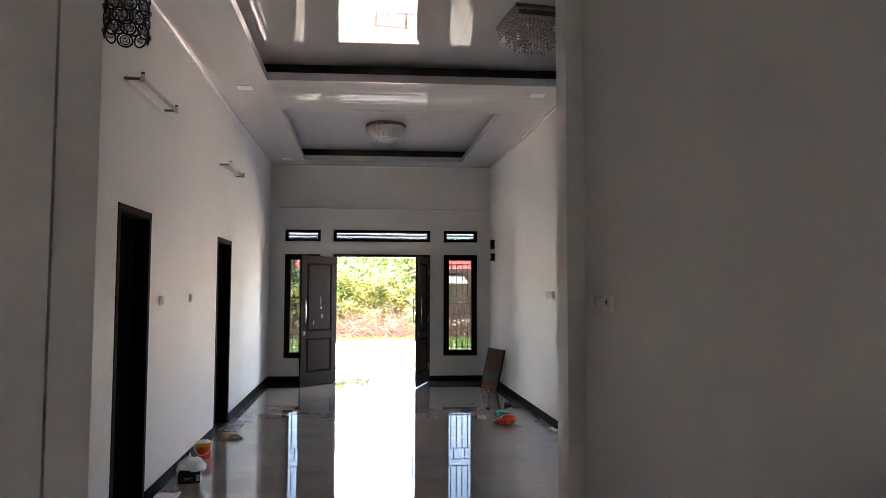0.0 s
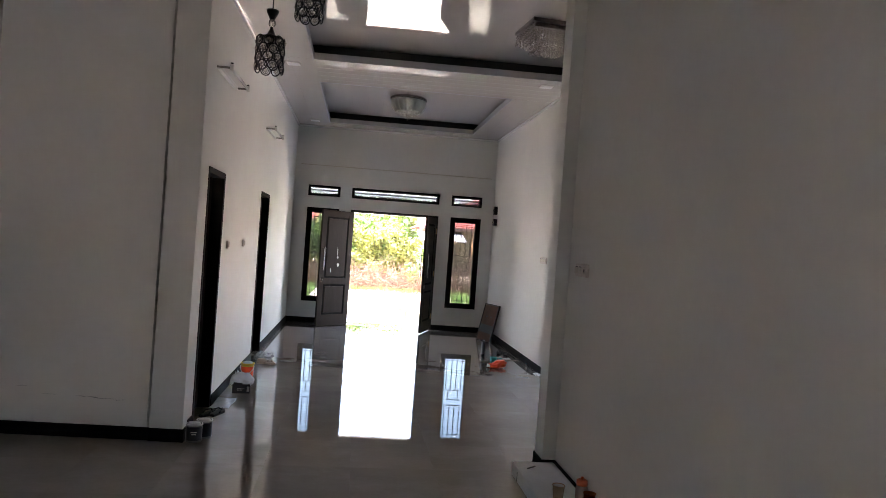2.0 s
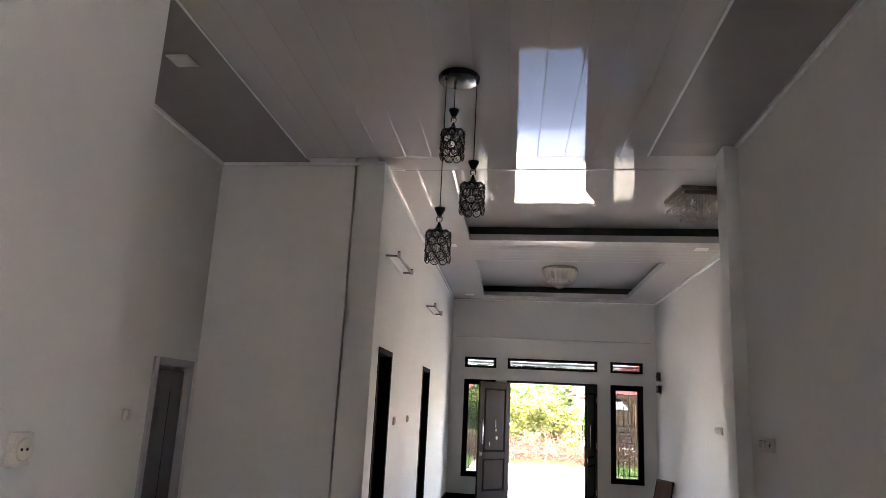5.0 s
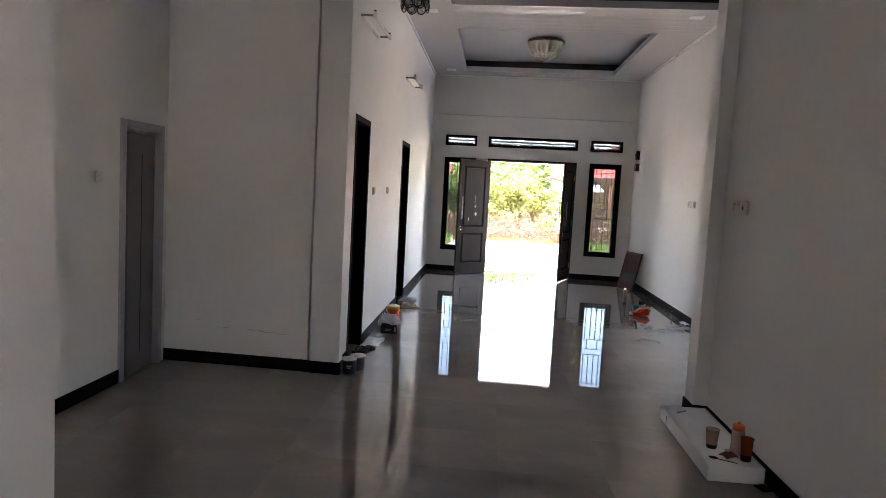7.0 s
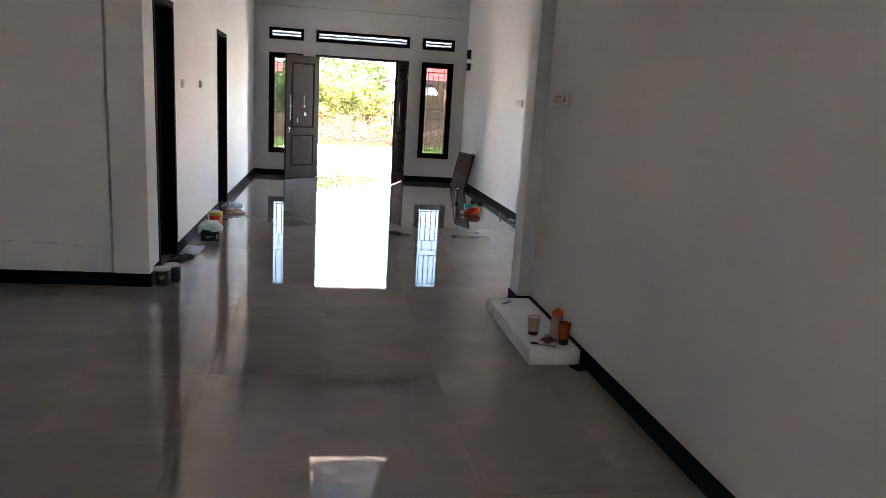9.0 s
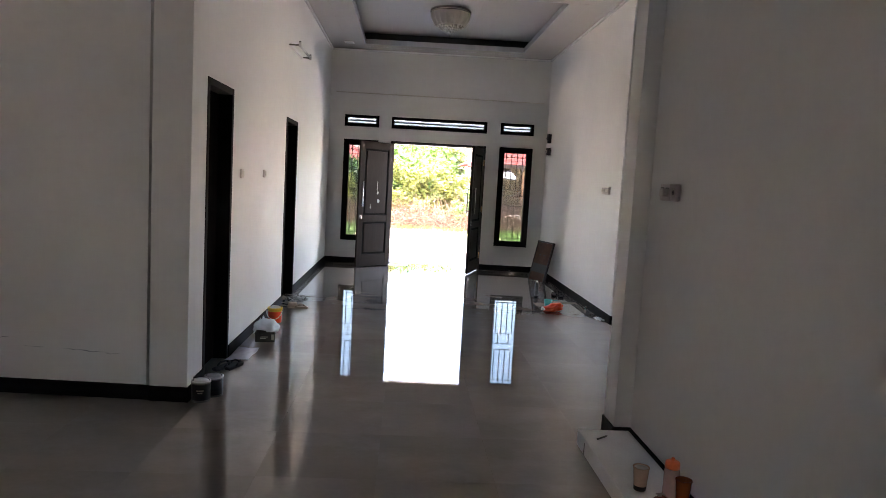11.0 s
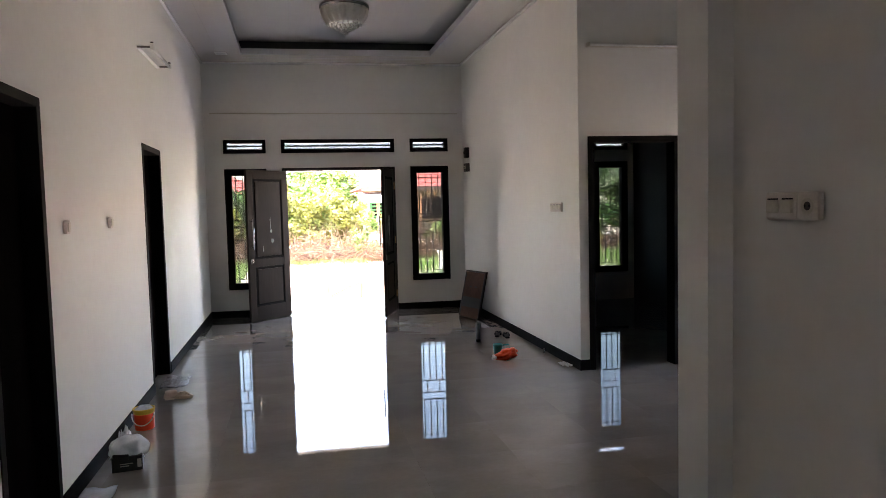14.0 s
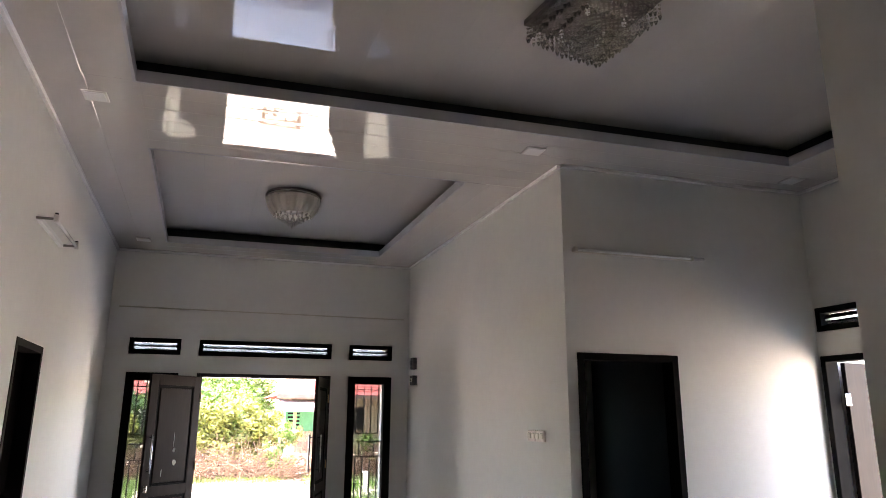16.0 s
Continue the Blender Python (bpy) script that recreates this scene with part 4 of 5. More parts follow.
sandal(0.055, -6.80, 62, M_rubber, "black rubber sandal on floor by doorway")
sandal(0.125, -6.76, 74, M_rubber, "black rubber sandal on floor by doorway")
sandal(0.23, -4.33, 0, M_tan, "tan sandal on polished floor near doorway")
sandal(3.59, -2.72, 80, M_rubber, "dark sandal on floor beside white wall")
sandal(3.52, -2.62, 65, M_rubber, "dark sandal on floor beside white wall")
d = thing("cap", 0.16, -4.29, 0, "small tan cloth cap lying on floor", "cap")
part("crown", lathe([(0.06, 0.0), (0.06, 0.01), (0.05, 0.04), (0.045, 0.055), (0.0, 0.058)], 22), M_tan, d)
part("peak", box(-0.035, 0.035, -0.10, -0.05, 0.004, 0.010, bevel=0.003), M_tan, d)


def film_sheet(x, y, sx, sy, h, turn, seed, label, material=None):
    """A crumpled sheet of thin plastic lying on the floor."""
    d = thing("plastic_sheet", x, y, 0, label, "plastic sheet", "plastic scraps", turn)
    bm = bmesh.new()
    bmesh.ops.create_grid(bm, x_segments=18, y_segments=14, size=0.5)
    for v in bm.verts:
        p = v.co * 1.0
        n = noise.noise(Vector((p.x * 5 + seed, p.y * 5, seed))) + 0.5 * abs(noise.noise(Vector((p.x * 12, p.y * 12 + seed, 0))))
        edge = 1 + 0.25 * noise.noise(Vector((p.x * 3, p.y * 3, seed + 9)))
        v.co = Vector((p.x * sx * edge, p.y * sy * edge, 0.004 + max(0.0, h * (0.45 + n) * (1.1 - 2.2 * max(abs(p.x), abs(p.y)) ** 2))))
    for f in bm.faces:
        f.smooth = True
    bmesh.ops.solidify(bm, geom=bm.faces[:], thickness=0.0015)
    part("sheet", bm, material or M_film, d)
    return d


film_sheet(0.10, -6.36, 0.17, 0.40, 0.004, 0, 2.0, "pale crumpled plastic sheet along the wall")
film_sheet(0.05, -5.45, 0.07, 0.25, 0.10, 0, 5.0, "pale crumpled plastic sheet behind bucket")
film_sheet(0.12, -3.77, 0.22, 0.45, 0.03, 0, 7.0, "clear crumpled plastic sheet at doorway foot", M_clear)
film_sheet(3.68, -4.27, 0.07, 0.15, 0.04, 10, 11.0, "pale plastic scrap at the wall corner")

d = thing("plastic_bag", 0.18, -5.85, 0, "white plastic bag slumped over a dark box", "plastic bag")
bm = bmesh.new()
bmesh.ops.create_icosphere(bm, subdivisions=4, radius=1.0)
for v in bm.verts:
    p = v.co.copy()
    k = 1 + 0.12 * noise.noise(p * 2.2) + 0.035 * noise.noise(p * 6)
    v.co = Vector((p.x * 0.115 * k, p.y * 0.09 * k, 0.108 + max(p.z, -0.35) * 0.085 * k))
for f in bm.faces:
    f.smooth = True
part("bag", bm, M_film, d)
bm = bmesh.new()
for s in (-1, 1):
    add_tube(bm, (s * 0.06, -0.03, 0.12), (s * 0.10, -0.07, 0.07), 0.009, 0.003, n=6)
part("bag_ear", bm, M_film, d)
d = thing("carton", 0.182, -5.90, 0, "small black printed carton on the floor", "carton", turn=8)
part("body", box(-0.085, 0.085, -0.05, 0.05, 0, 0.09, bevel=0.003), M_card, d)
part("flap", box(-0.085, 0.0, -0.054, -0.050, 0.07, 0.105, bevel=0.001, m=pose(0, 0, 0, 0, 6, 0)), M_card, d)
for u0, u1, z in ((-0.04, 0.03, 0.045), (-0.04, 0.01, 0.032)):
    part("print_bar", box(u0, u1, -0.0515, -0.0502, z, z + 0.005), M_print, d, "pale unreadable print")
part("side_label", box(0.055, 0.078, -0.0515, -0.0502, 0.02, 0.07), M_print, d, "pale side label")

d = thing("paint_bucket", 0.115, -5.10, 0, "red-orange paint tin with yellow rim band, open", "paint tin")
part("body", lathe([(0.0, 0.0), (0.062, 0.0), (0.065, 0.004), (0.069, 0.112), (0.067, 0.114), (0.062, 0.008), (0.0, 0.008)], 32), M_red, d)
part("rim_band", lathe([(0.0687, 0.122), (0.0722, 0.124), (0.0735, 0.140), (0.0765, 0.143), (0.0765, 0.150), (0.071, 0.152), (0.066, 0.112)], 32), M_yellow, d, "yellow rim band")
bm = bmesh.new()
bmesh.ops.create_icosphere(bm, subdivisions=3, radius=1.0, matrix=Matrix.Translation((0, 0, 0.142)) @ Matrix.Diagonal((0.062, 0.062, 0.026, 1)))
for v in bm.verts:
    v.co.z += 0.014 * noise.noise(v.co * 30)
part("rag", bm, M_film, d, "pale rag stuffed on top")
bm = bmesh.new()
for i in range(12):
    a0, a1 = math.pi * i / 12, math.pi * (i + 1) / 12
    add_tube(bm, (0.075 * math.cos(a0), -0.03 - 0.06 * math.sin(a0), 0.12 - 0.075 * math.sin(a0)), (0.075 * math.cos(a1), -0.03 - 0.06 * math.sin(a1), 0.12 - 0.075 * math.sin(a1)), 0.004, n=6)
part("handle", bm, M_white, d, "white plastic handle hanging down")

d = thing("plywood_board", 3.52, -1.25, 0.0, "brown framed board leaning against white wall", "board", turn=-72)
lean = pose(0, 0, 0.004, -13, 0, 0)
part("panel", box(-0.225, 0.225, -0.010, 0.010, 0.0, 0.63, bevel=0.002, m=lean), M_ply, d)
for u0, u1 in ((-0.245, -0.225), (0.225, 0.245)):
    part("side_batten", box(u0, u1, -0.018, 0.018, 0.0, 0.65, bevel=0.003, m=lean), M_dark, d)
part("top_batten", box(-0.225, 0.225, -0.018, 0.018, 0.625, 0.65, bevel=0.003, m=lean), M_dark, d)
part("lower_band", box(-0.225, 0.225, -0.013, -0.009, 0.14, 0.28, m=lean), M_dark, d, "dark painted band")
for u, w in ((-0.07, 0.05), (0.06, 0.06)):
    part("print_bar", box(u - w / 2, u + w / 2, -0.012, -0.0095, 0.415, 0.435, m=lean), M_dark, d, "dark unreadable print")

d = thing("steel_flask", 3.205, -2.88, 0, "slim steel flask standing on polished floor", "flask")
part("body", lathe([(0.0, 0.03), (0.023, 0.03), (0.025, 0.035), (0.025, 0.20), (0.02, 0.215), (0.0, 0.215)], 24), M_tin, d)
part("foot", lathe([(0.0, 0.0), (0.025, 0.0), (0.027, 0.004), (0.027, 0.03), (0.0, 0.03)], 24), M_black, d, "black foot ring")
part("cap", lathe([(0.0, 0.24), (0.016, 0.24), (0.019, 0.235), (0.019, 0.213), (0.0, 0.213)], 20), M_chrome, d)

d = thing("red_bag", 3.24, -3.80, 0, "red-orange plastic bag crumpled on the floor", "plastic bag", turn=20)
bm = bmesh.new()
bmesh.ops.create_icosphere(bm, subdivisions=4, radius=1.0)
for v in bm.verts:
    p = v.co.copy()
    k = 1 + 0.30 * noise.noise(p * 2.0 + Vector((3, 1, 0))) + 0.10 * noise.noise(p * 6)
    v.co = Vector((p.x * 0.125 * k, p.y * 0.085 * k, max(0.003, 0.04 + p.z * 0.055 * k + 0.025 * p.x)))
for f in bm.faces:
    f.smooth = True
part("bag", bm, M_red, d)
part("knot", tube((-0.10, 0, 0.02), (-0.15, 0.02, 0.035), 0.012, 0.025, n=8), M_white, d, "white crumpled end")
d = thing("teal_cup", 3.23, -3.56, 0, "teal plastic scoop cup beside red bag", "cup")
part("bowl", lathe([(0.0, 0.0), (0.036, 0.0), (0.04, 0.005), (0.052, 0.10), (0.050, 0.102), (0.037, 0.01), (0.0, 0.01)], 24), M_teal, d)
part("handle", box(0.045, 0.12, -0.01, 0.01, 0.085, 0.096, bevel=0.003), M_teal, d)
for k, (x, y) in enumerate(((3.62, -3.85), (3.64, -3.82))):
    d = thing("metal_strip", x, y, 0, "short bright metal strip standing by skirting", "metal strip", "metal strips", 20)
    part("strip", box(-0.004, 0.004, -0.002, 0.002, 0, 0.085, bevel=0.0005, m=pose(0, 0, 0, 4, 5 * k, 0)), M_chrome, d)
d = thing("plastic_fork", 4.28, bent(4.28, -5.9), 0.0, "bent white plastic strip lying on floor", "plastic strip", turn=-10)
part("strip", box(-0.17, 0.17, -0.008, 0.008, 0.0, 0.006, bevel=0.002), M_white, d)
part("curl", box(-0.17, -0.08, 0.03, 0.04, 0.0, 0.012, bevel=0.002), M_white, d)

# scuffs on the plaster, thin smears of grey
M_scuff = mat("grey_scuff", (0.40, 0.40, 0.39), 0.8, var=0.2, scale=20)


def scuff(x, y, z, w, h, turn, seed):
    rng = random.Random(seed)
    d = thing("scuff_mark", x, y, z, "thin grey scuff smeared on white wall", "scuff mark", "wall scuffs", turn)
    bm = bmesh.new()
    n = 14
    top = [bm.verts.new((-w / 2 + w * i / n, 0.0, h * rng.uniform(0.1, 0.5) * math.sin(math.pi * (i + 0.3) / (n + 0.6)) + 0.3 * h * math.sin(5 * i / n + seed))) for i in range(n + 1)]
    low = [bm.verts.new((v.co.x, 0.0, v.co.z - h * rng.uniform(0.15, 0.5) * math.sin(math.pi * (i + 0.3) / (n + 0.6)))) for i, v in enumerate(top)]
    for i in range(n):
        bm.faces.new((low[i], low[i + 1], top[i + 1], top[i]))
    bmesh.ops.solidify(bm, geom=bm.faces[:], thickness=0.001)
    part("smear", bm, M_scuff, d)


scuff(-0.62, bent(-0.62, YP) - 0.0015, 0.30, 0.30, 0.018, -2.86, 1)
scuff(-0.95, bent(-0.95, YP) - 0.0015, 0.31, 0.14, 0.010, -2.86, 2)
scuff(-0.45, bent(-0.45, YP) - 0.0015, 0.29, 0.10, 0.010, -2.86, 3)
scuff(-1.15, bent(-1.15, YP) - 0.0015, 0.36, 0.08, 0.012, -2.86, 4)
scuff(0.62, bent(0.62, 0) - 0.0015, 0.22, 0.16, 0.016, -2.86, 5)

# ---- outside ----
M_leaf_a = mat("broad_green_foliage", (0.07, 0.135, 0.02), 0.5, var=0.45, scale=1.2, fine=0.3)
M_leaf_b = mat("yellow_green_foliage", (0.15, 0.16, 0.03), 0.5, var=0.35, scale=1.5, fine=0.3)
M_leaf_c = mat("dark_green_foliage", (0.025, 0.07, 0.014), 0.5, var=0.45, scale=1.2, fine=0.3)
M_grass = mat("fresh_grass", (0.065, 0.14, 0.018), 0.6, var=0.35, scale=3, fine=0.3)
M_bark = mat("grey_brown_bark", (0.11, 0.085, 0.06), 0.9, var=0.3, scale=8, bump=0.8, bump_scale=25)
M_twig = mat("dry_twigs", (0.08, 0.044, 0.027), 0.9, var=0.4, scale=2.0, fine=0.3)
M_redroof = mat("red_roof_tiles", (0.30, 0.065, 0.055), 0.6, var=0.2, scale=2.5, fine=0.15)
M_green = mat("green_paint", (0.03, 0.14, 0.06), 0.6, var=0.1)
M_ochre = mat("ochre_render", (0.20, 0.155, 0.095), 0.8, var=0.15)
M_brown = mat("weathered_board", (0.07, 0.043, 0.034), 0.8, var=0.3, scale=4, stretch=(1, 1, 0.2))
M_wood = mat("raw_timber", (0.24, 0.13, 0.07), 0.7, var=0.2, scale=5, fine=0.12, stretch=(0.15, 1, 1))


def ground_mesh():
    bm = bmesh.new()
    n = 80
    rows = []
    for j in range(n + 1):
        for i in range(n + 1):
            u, v = 2 * i / n - 1, 2 * j / n - 1
            x, y = 2 + 600 * u ** 5 + 34 * u, 6 + 600 * v ** 5 + 36 * v
            z = -0.34 + 0.05 * noise.noise(Vector((x * 0.35, y * 0.35, 0)))
            z += 0.8 * max(0.0, min(1.0, (y - 17) / 12))
            rows.append(bm.verts.new((x, y, z if y > 2.2 else -0.36)))
    for j in range(n):
        for i in range(n):
            a = j * (n + 1) + i
            bm.faces.new((rows[a], rows[a + 1], rows[a + n + 2], rows[a + n + 1])).smooth = True
    return bm


tagged(part("ground", ground_mesh(), M_ground), "pale sunlit bare soil yard", "ground", kind="structure")
tagged(part("pavement", box(-1.0, 5.2, 0.15, 1.75, -0.4, -0.03, True), M_porch), "pale tiled porch slab before the door", "pavement", kind="structure")
tagged(part("pavement_side", box(6.42, 8.2, -9.0, -1.0, -0.4, -0.03), M_cement), "grey cement apron along the house side", "pavement", kind="structure")
# added pale slab out of view, outside the rear slit
tagged(part("pavement_back", box(-1.0, 5.0, -18.0, -14.6, -0.4, -0.03), M_porch), "unseen pale slab added behind the house", "pavement", kind="structure")


def leaf_cloud(clumps, leaves, size, rng):
    """Many small bent leaves round a set of clump centres (x, y, z, radius)."""
    verts, faces = [], []
    for cx, cy, cz, r in clumps:
        for _ in range(leaves):
            d = Vector((rng.gauss(0, 1), rng.gauss(0, 1), rng.gauss(0, 0.8)))
            d.normalize()
            p = Vector((cx, cy, cz)) + d * r * rng.uniform(0.45, 1.08)
            a = Vector((rng.gauss(0, 1), rng.gauss(0, 1), rng.gauss(0, 0.6))).normalized()
            b = a.cross(d + Vector((rng.gauss(0, 0.5), rng.gauss(0, 0.5), rng.gauss(0, 0.5)))).normalized()
            s = size * rng.uniform(0.6, 1.3)
            k = len(verts)
            verts += [p - a * s, p + b * s * 0.42, p + a * s + d * s * 0.15, p - b * s * 0.42]
            faces += [(k, k + 1, k + 2), (k, k + 2, k + 3)]
    me = bpy.data.meshes.new("crown")
    me.from_pydata([tuple(v) for v in verts], [], faces)
    return me


def tree(name, x, y, height, spread, material, label, seed, clumps=34, leaves=150, size=0.10, low=0.35, category="tree"):
    rng = random.Random(seed)
    d = thing(name, x, y, -0.4, label, category)
    bm = bmesh.new()
    pts = [Vector((0, 0, 0))]
    for k in range(4):
        pts.append(pts[-1] + Vector((rng.uniform(-0.1, 0.1) * spread, rng.uniform(-0.1, 0.1) * spread, height * 0.19)))
    r = 0.035 * height ** 0.8 * 0.7
    for k in range(4):
        add_tube(bm, pts[k], pts[k + 1], r * (1 - 0.2 * k), r * (0.8 - 0.2 * k), n=8)
    part("trunk", bm, M_bark, d)
    cl = []
    for k in range(clumps):
        a, s = rng.uniform(0, math.tau), math.sqrt(rng.random())
        zz = rng.uniform(low, 1.0)
        w = spread * (1.0 - 0.55 * abs(zz - 0.6) / 0.4 * 0.8)
        cl.append((w * s * math.cos(a), w * s * math.sin(a), height * zz, spread * rng.uniform(0.16, 0.34)))
    for c in cl[:7]:
        bm = bmesh.new()
        base = pts[rng.choice((2, 3, 4))]
        mid = (base + Vector(c[:3])) / 2 + Vector((0, 0, -0.08 * height))
        add_tube(bm, base, mid, r * 0.4, r * 0.25, n=6)
        add_tube(bm, mid, c[:3], r * 0.25, r * 0.08, n=6)
        part("limb", bm, M_bark, d)
    crown = new("crown", leaf_cloud(cl, leaves, size, rng))
    crown.data.materials.append(material)
    crown.parent = d
    return d


tree("tree", 0.8, 18.5, 2.75, 2.3, M_leaf_a, "broad leafy green tree in sunlight behind brush", 3, 46, 170, 0.11, 0.3)
tree("tree", -2.6, 17.5, 2.9, 2.3, M_leaf_c, "dense dark green tree behind the yard", 4, 40, 170, 0.11, 0.2)
tree("tree", -6.0, 19.0, 3.4, 2.8, M_leaf_c, "dense dark green tree behind the yard", 5, 40, 150, 0.13, 0.2)
tree("tree", 0.3, 24.6, 3.8, 2.3, M_leaf_a, "leafy green tree standing behind lower trees", 16, 44, 170, 0.12, 0.25)
tree("tree", 3.2, 32.0, 4.4, 2.8, M_leaf_a, "green tree rising behind the neighbouring house", 6, 40, 150, 0.14, 0.3)
tree("tree", 13.2, 17.0, 4.2, 2.2, M_leaf_c, "dark green bushy tree at the yard's edge", 7, 40, 170, 0.11, 0.15)
tree("tree", 16.5, 19.0, 4.2, 2.6, M_leaf_a, "green leafy tree at the yard's edge", 8, 40, 150, 0.12, 0.2)
tree("shrub", 2.2, 16.6, 2.5, 1.4, M_leaf_b, "yellow-green sunlit shrub behind dry brush", 9, 40, 170, 0.085, 0.15, "shrub")
tree("shrub", 3.6, 17.4, 2.1, 1.2, M_leaf_b, "yellow-green sunlit shrub behind dry brush", 10, 30, 160, 0.085, 0.15, "shrub")
tree("shrub", 0.2, 16.0, 2.6, 1.5, M_leaf_b, "yellow-green sunlit shrub behind dry brush", 11, 34, 160, 0.085, 0.15, "shrub")
tree("shrub", -1.9, 15.0, 1.9, 1.3, M_leaf_b, "yellow-green sunlit shrub behind dry brush", 12, 30, 150, 0.08, 0.1, "shrub")
tree("shrub", 3.75, 14.2, 1.75, 0.55, M_leaf_a, "slender green shrub growing through dry brush", 13, 22, 110, 0.065, 0.15, "shrub")
tree("shrub", 11.0, 13.5, 1.3, 1.2, M_leaf_b, "low yellow-green shrub at yard's edge", 14, 26, 140, 0.075, 0.1, "shrub")
tree("shrub", 7.3, 16.0, 1.3, 1.0, M_leaf_a, "low green shrub before the neighbouring house", 15, 22, 120, 0.075, 0.1, "shrub")


def brush(x0, x1, y0, y1, top, count, seed):
    rng = random.Random(seed)
    bm = bmesh.new()
    for _ in range(count):
        x, y = rng.uniform(x0, x1), rng.uniform(y0, y1)
        h = top * rng.uniform(0.3, 1.0) * (0.7 + 0.45 * noise.noise(Vector((x * 0.7, y * 0.7, seed))))
        p = Vector((x, y, -0.35 + rng.uniform(0, 0.6) * h))
        dirn = Vector((rng.gauss(0, 1), rng.gauss(0, 0.7), rng.gauss(0.25, 0.5))).normalized()
        ln = rng.uniform(0.4, 1.5)
        r = rng.uniform(0.004, 0.016)
        q = p + dirn * ln * 0.5
        e = q + (dirn + Vector((rng.gauss(0, 0.35), rng.gauss(0, 0.35), rng.gauss(-0.15, 0.3)))) * ln * 0.5
        q.z, e.z = max(q.z, -0.3), max(min(e.z, -0.35 + top), -0.3)
        add_tube(bm, p, q, r, r * 0.8, n=4, caps=False)
        add_tube(bm, q, e, r * 0.8, r * 0.4, n=4, caps=False)
    return bm


tagged(part("brushwood", brush(-4.0, 7.0, 13.2, 15.2, 1.75, 2800, 21), M_twig), "heap of dry brown brushwood along the yard", "brushwood", kind="stuff")
tagged(part("brushwood", brush(6.5, 15.0, 13.0, 17.0, 1.3, 1300, 22), M_twig), "heap of dry brown brushwood along the yard", "brushwood", kind="stuff")


def grass(x0, x1, y0, y1, count, h, seed):
    rng = random.Random(seed)
    verts, faces = [], []
    for _ in range(count):
        x, y = rng.uniform(x0, x1), rng.uniform(y0, y1)
        if noise.noise(Vector((x * 0.6, y * 0.6, seed))) < -0.25:
            continue
        a, hh, w = rng.uniform(0, math.tau), h * rng.uniform(0.5, 1.2), 0.012
        k = len(verts)
        dx, dy = math.cos(a), math.sin(a)
        verts += [(x - dy * w, y + dx * w, -0.36), (x + dy * w, y - dx * w, -0.36), (x + dx * hh * 0.4, y + dy * hh * 0.4, -0.35 + hh)]
        faces.append((k, k + 1, k + 2))
    me = bpy.data.meshes.new("grass")
    me.from_pydata(verts, [], faces)
    me.materials.append(M_grass)
    return tagged(new("grass", me), "patch of fresh green grass at yard's edge", "grass", kind="stuff")


grass(4.2, 9.0, 7.0, 12.5, 5000, 0.30, 1)
grass(-4.0, -0.2, 5.0, 13.5, 5000, 0.32, 2)
grass(0.0, 4.2, 12.6, 14.6, 1500, 0.2, 3)
grass(10.0, 16.0, 7.0, 13.0, 4000, 0.35, 4)


def house(name, x0, x1, y0, y1, eave, ridge, wall_mat, label):
    d = thing(name, (x0 + x1) / 2, (y0 + y1) / 2, -0.35, label, "house")
    w, l = (x1 - x0) / 2, (y1 - y0) / 2
    for a in ((-w, w, -l, -l + 0.15), (-w, w, l - 0.15, l), (-w, -w + 0.15, -l + 0.15, l - 0.15), (w - 0.15, w, -l + 0.15, l - 0.15)):
        part("wall", box(*a, -0.1, eave), wall_mat, d)
    o = 0.75
    n, hip = 9, (l + o)
    for side in ("front", "rear", "left_hip", "right_hip"):
        bm = bmesh.new()
        for k in range(n):
            f0, f1 = k / n, (k + 1) / n
            za, zb = [eave - 0.15 + (ridge - eave + 0.15) * f for f in (f0, f1)]
            ring = []
            for f, z in ((f0, za), (f1, zb - 0.025)):
                X, Y = w + o - hip * f, (l + o) * (1 - f)
                ends = {"front": ((-X, -Y), (X, -Y)), "rear": ((X, Y), (-X, Y)), "left_hip": ((-X, Y), (-X, -Y)), "right_hip": ((X, -Y), (X, Y))}[side]
                ring.append([(*e, z) for e in ends])
            quad = [ring[0][0], ring[0][1], ring[1][1], ring[1][0]]
            vs = [bm.verts.new(p) for p in quad]
            vb = [bm.verts.new((p[0], p[1], p[2] - 0.05)) for p in quad]
            bm.faces.new(vs)
            bm.faces.new(vb[::-1])
            for i in range(4):
                bm.faces.new((vs[i], vb[i], vb[(i + 1) % 4], vs[(i + 1) % 4]))
        roof_part = part("roof_slope", bm, M_redroof, d, "red stepped tile roof slope")
        roof_part["kind"] = "stuff"
    part("ridge_cap", tube((-w - o + hip, 0, ridge - 0.03), (w + o - hip, 0, ridge - 0.03), 0.09, n=8), M_redroof, d)
    part("fascia", box(-w - o, w + o, -l - o - 0.02, -l - o + 0.01, eave - 0.32, eave - 0.12), M_brown, d)
    return d, w, l


h1, w, l = house("neighbour_house", 5.2, 14.0, 24.0, 30.0, 3.05, 4.9, M_ochre, "low house with red tile roof and green shutters")
for u, mt in ((-4.0, M_green), (-1.6, M_brown), (1.4, M_brown)):
    win = part("window", box(u - 0.65, u + 0.65, -l - 0.04, -l + 0.02, 1.25, 2.4), mt, h1, "green window shutter" if mt == M_green else "brown window")
    part("shutter", box(u + 0.1, u + 0.6, -l - 0.07, -l - 0.04, 1.3, 2.35), M_green if mt == M_green else M_frame, win)
    for k in range(6):
        part("slat", box(u - 0.55, u, -l - 0.065, -l - 0.045, 1.34 + 0.17 * k, 1.42 + 0.17 * k), M_frame, win)
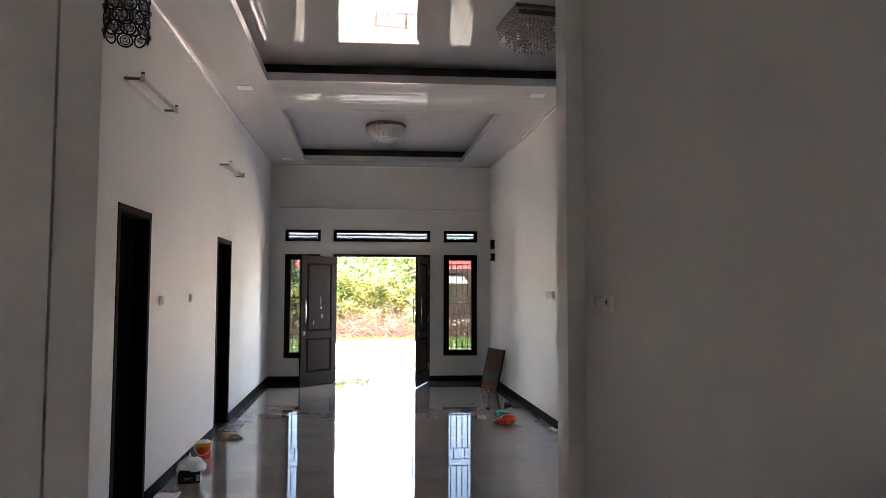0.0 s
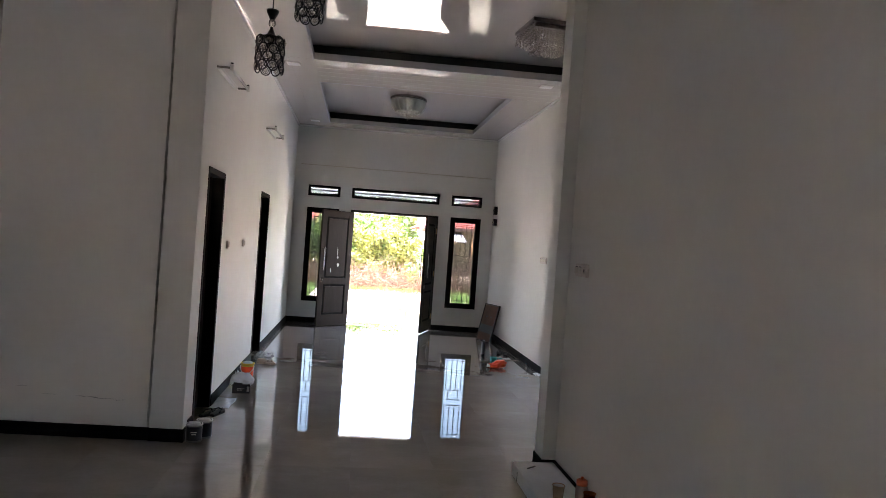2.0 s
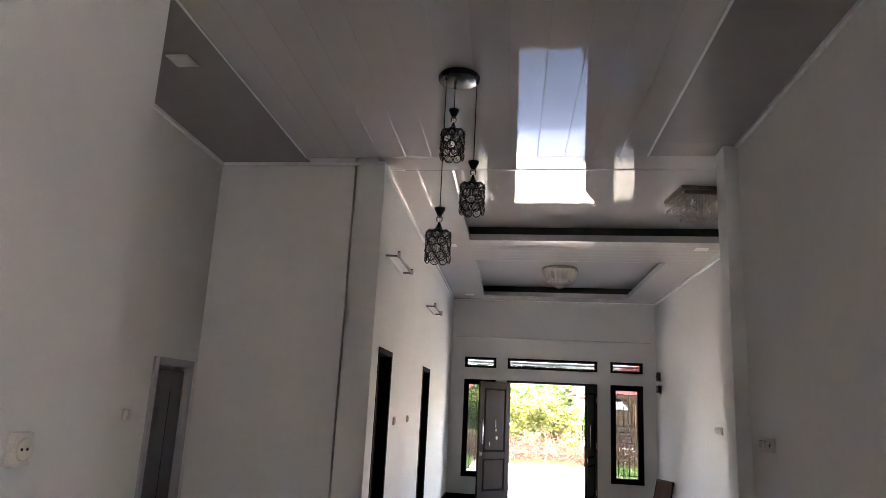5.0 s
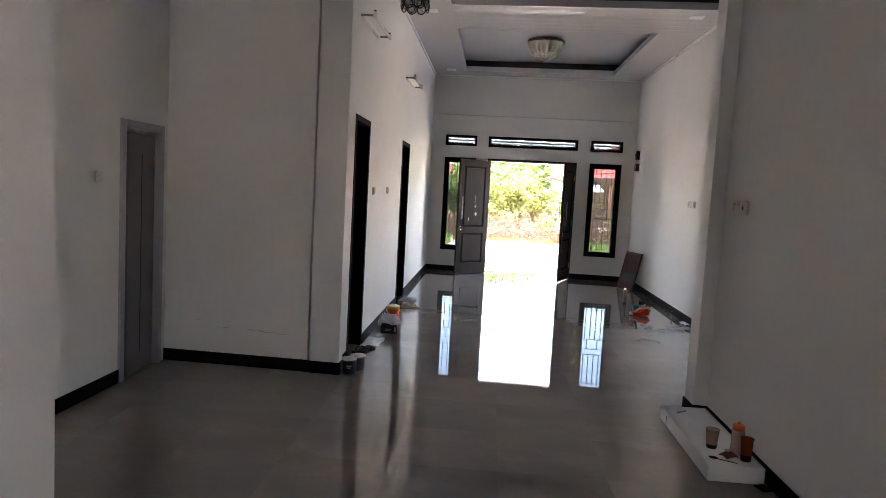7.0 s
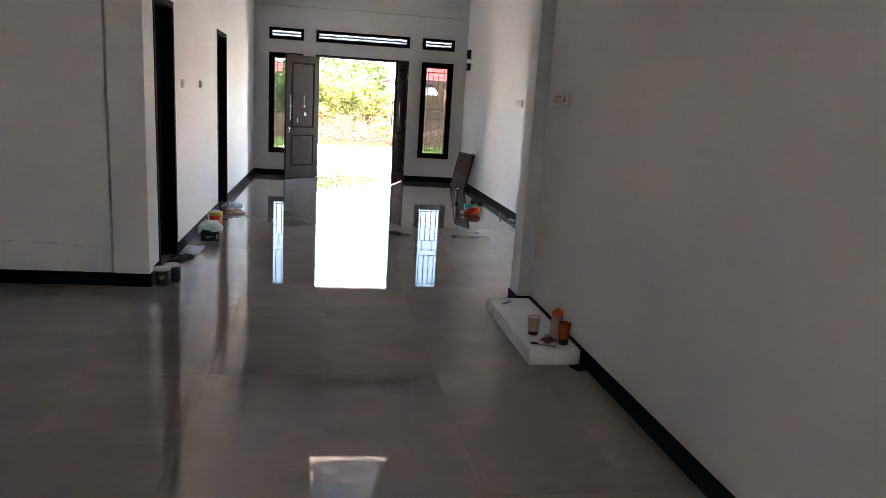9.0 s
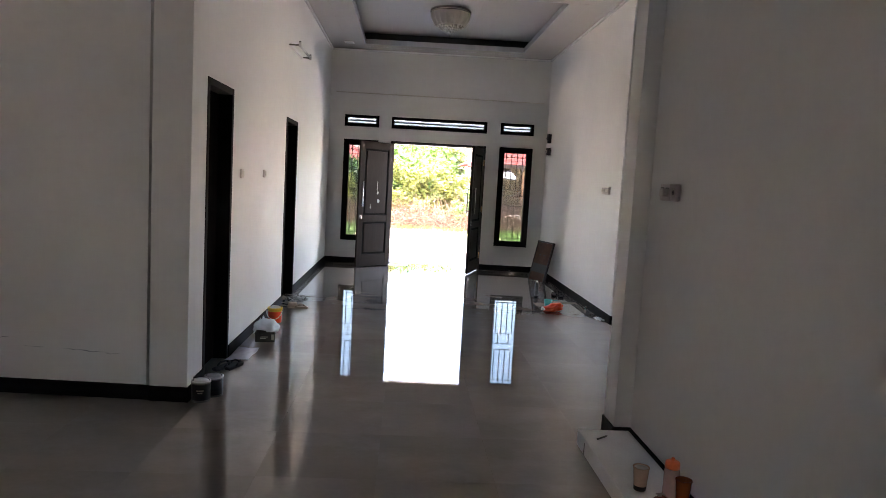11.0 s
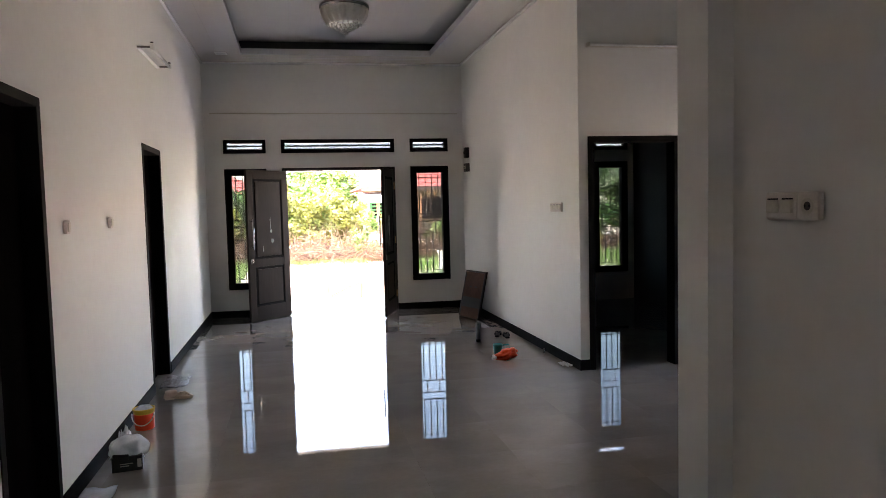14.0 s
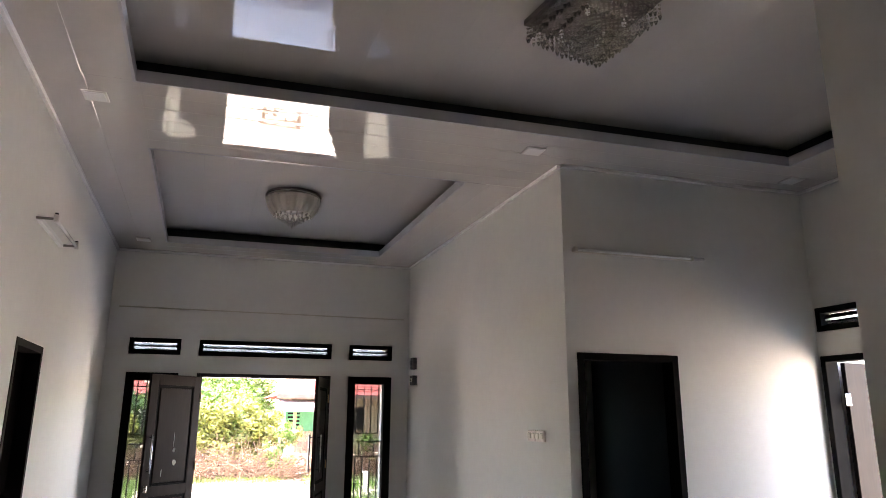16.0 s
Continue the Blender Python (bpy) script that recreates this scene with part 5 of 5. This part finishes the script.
part("low_wall", box(-w, w, -l - 1.6, -l - 1.5, -0.1, 0.85), M_brown, h1, "brown boarded lower wall")
for u in (-4.3, -2.2, 0.0, 2.2, 4.3):
    part("porch_post", box(u - 0.07, u + 0.07, -l - 0.72, -l - 0.58, 0, 2.5), M_wood, h1)
m = pose(-4.0, -l - 1.15, 2.42, 12, 0, 0)
part("porch_roof", box(-1.2, 1.2, -1.25, 1.25, -0.02, 0.02, m=m), M_roof, h1, "grey metal porch roof")
h2, w, l = house("neighbour_house", -9.0, -0.6, 27.0, 33.0, 2.9, 4.6, M_outwall, "distant house with red tile roof behind trees")
part("window", box(0.5, 1.8, -l - 0.04, -l + 0.02, 1.1, 2.3), M_brown, h2)

# pale post beside the yard
d = thing("concrete_post", 5.16, 8.2, -0.36, "pale concrete post standing in the yard", "post")
part("post", box(-0.05, 0.05, -0.05, 0.05, 0, 0.62, bevel=0.01), M_outwall, d)
part("cap", box(-0.075, 0.075, -0.075, 0.075, 0.62, 0.67, bevel=0.01), M_outwall, d)

# low timber trestle in the yard
M_old_timber = mat("weathered_timber", (0.18, 0.105, 0.06), 0.7, var=0.15, scale=5, fine=0.12, stretch=(0.1, 1, 1))
d = thing("timber_trestle", 2.20, 3.95, -0.345, "low raw timber work trestle in the yard", "trestle", turn=8)
part("top_plank", box(-0.42, 0.42, -0.06, 0.06, 0.36, 0.385, bevel=0.004), M_old_timber, d)
for x in (-0.36, 0.36):
    for y in (-0.15, 0.15):
        part("leg", box(-0.018, 0.018, -0.015, 0.015, 0.0, 0.37, bevel=0.003, m=pose(x, y * 0.55, 0.0, y * 20, 0, 0)), M_old_timber, d)
for y in (-0.085, 0.085):
    part("brace", box(-0.34, 0.34, -0.010, 0.010, -0.018, 0.018, bevel=0.003, m=pose(0, y, 0.20, 0, -24, 0)), M_old_timber, d)

for x in (4.03, -0.45):
    d = thing("porch_column", x, 2.35 - K * x, -0.35, "slim white square porch column", "column", "porch columns")
    part("shaft", box(-0.06, 0.06, -0.06, 0.06, 0.06, 3.36, bevel=0.006), M_outwall, d)
    part("foot", box(-0.085, 0.085, -0.085, 0.085, 0, 0.08, bevel=0.006), M_outwall, d)

# ---- floor tiles, laid last ----
TILE = 0.6


def tile_mesh():
    bm = bmesh.new()
    g, c, t = 0.0002, 0.0001, 0.003
    h = TILE / 2 - g
    low = [bm.verts.new((x * h, y * h, -t)) for x, y in ((-1, -1), (1, -1), (1, 1), (-1, 1))]
    mid = [bm.verts.new((x * h, y * h, -c)) for x, y in ((-1, -1), (1, -1), (1, 1), (-1, 1))]
    top = [bm.verts.new((x * (h - c), y * (h - c), 0)) for x, y in ((-1, -1), (1, -1), (1, 1), (-1, 1))]
    for a, b in ((low, mid), (mid, top)):
        for i in range(4):
            bm.faces.new((a[i], a[(i + 1) % 4], b[(i + 1) % 4], b[i]))
    bm.faces.new(top)
    return mesh_of(bm, "tile", M_tile)


tile_me = tile_mesh()
floor_ob = bpy.data.objects["floor"]
for i in range(-6, 10):
    for j in range(-13, 13):
        x, y = 1.295 + TILE * (i + 0.5), -7.45 + TILE * (j + 0.5)
        dining = -1.7 < x < 3.0 and -14.9 < y < -7.3
        living = -0.25 < x < 6.9 and -8.1 < y < 0.3 - K * x
        if dining or living:
            tile = new("tile", tile_me)
            tile.parent = floor_ob
            tile.matrix_basis = pose(x, y, random.uniform(-0.0001, 0.0001), random.gauss(0, 0.008), random.gauss(0, 0.008), 0)
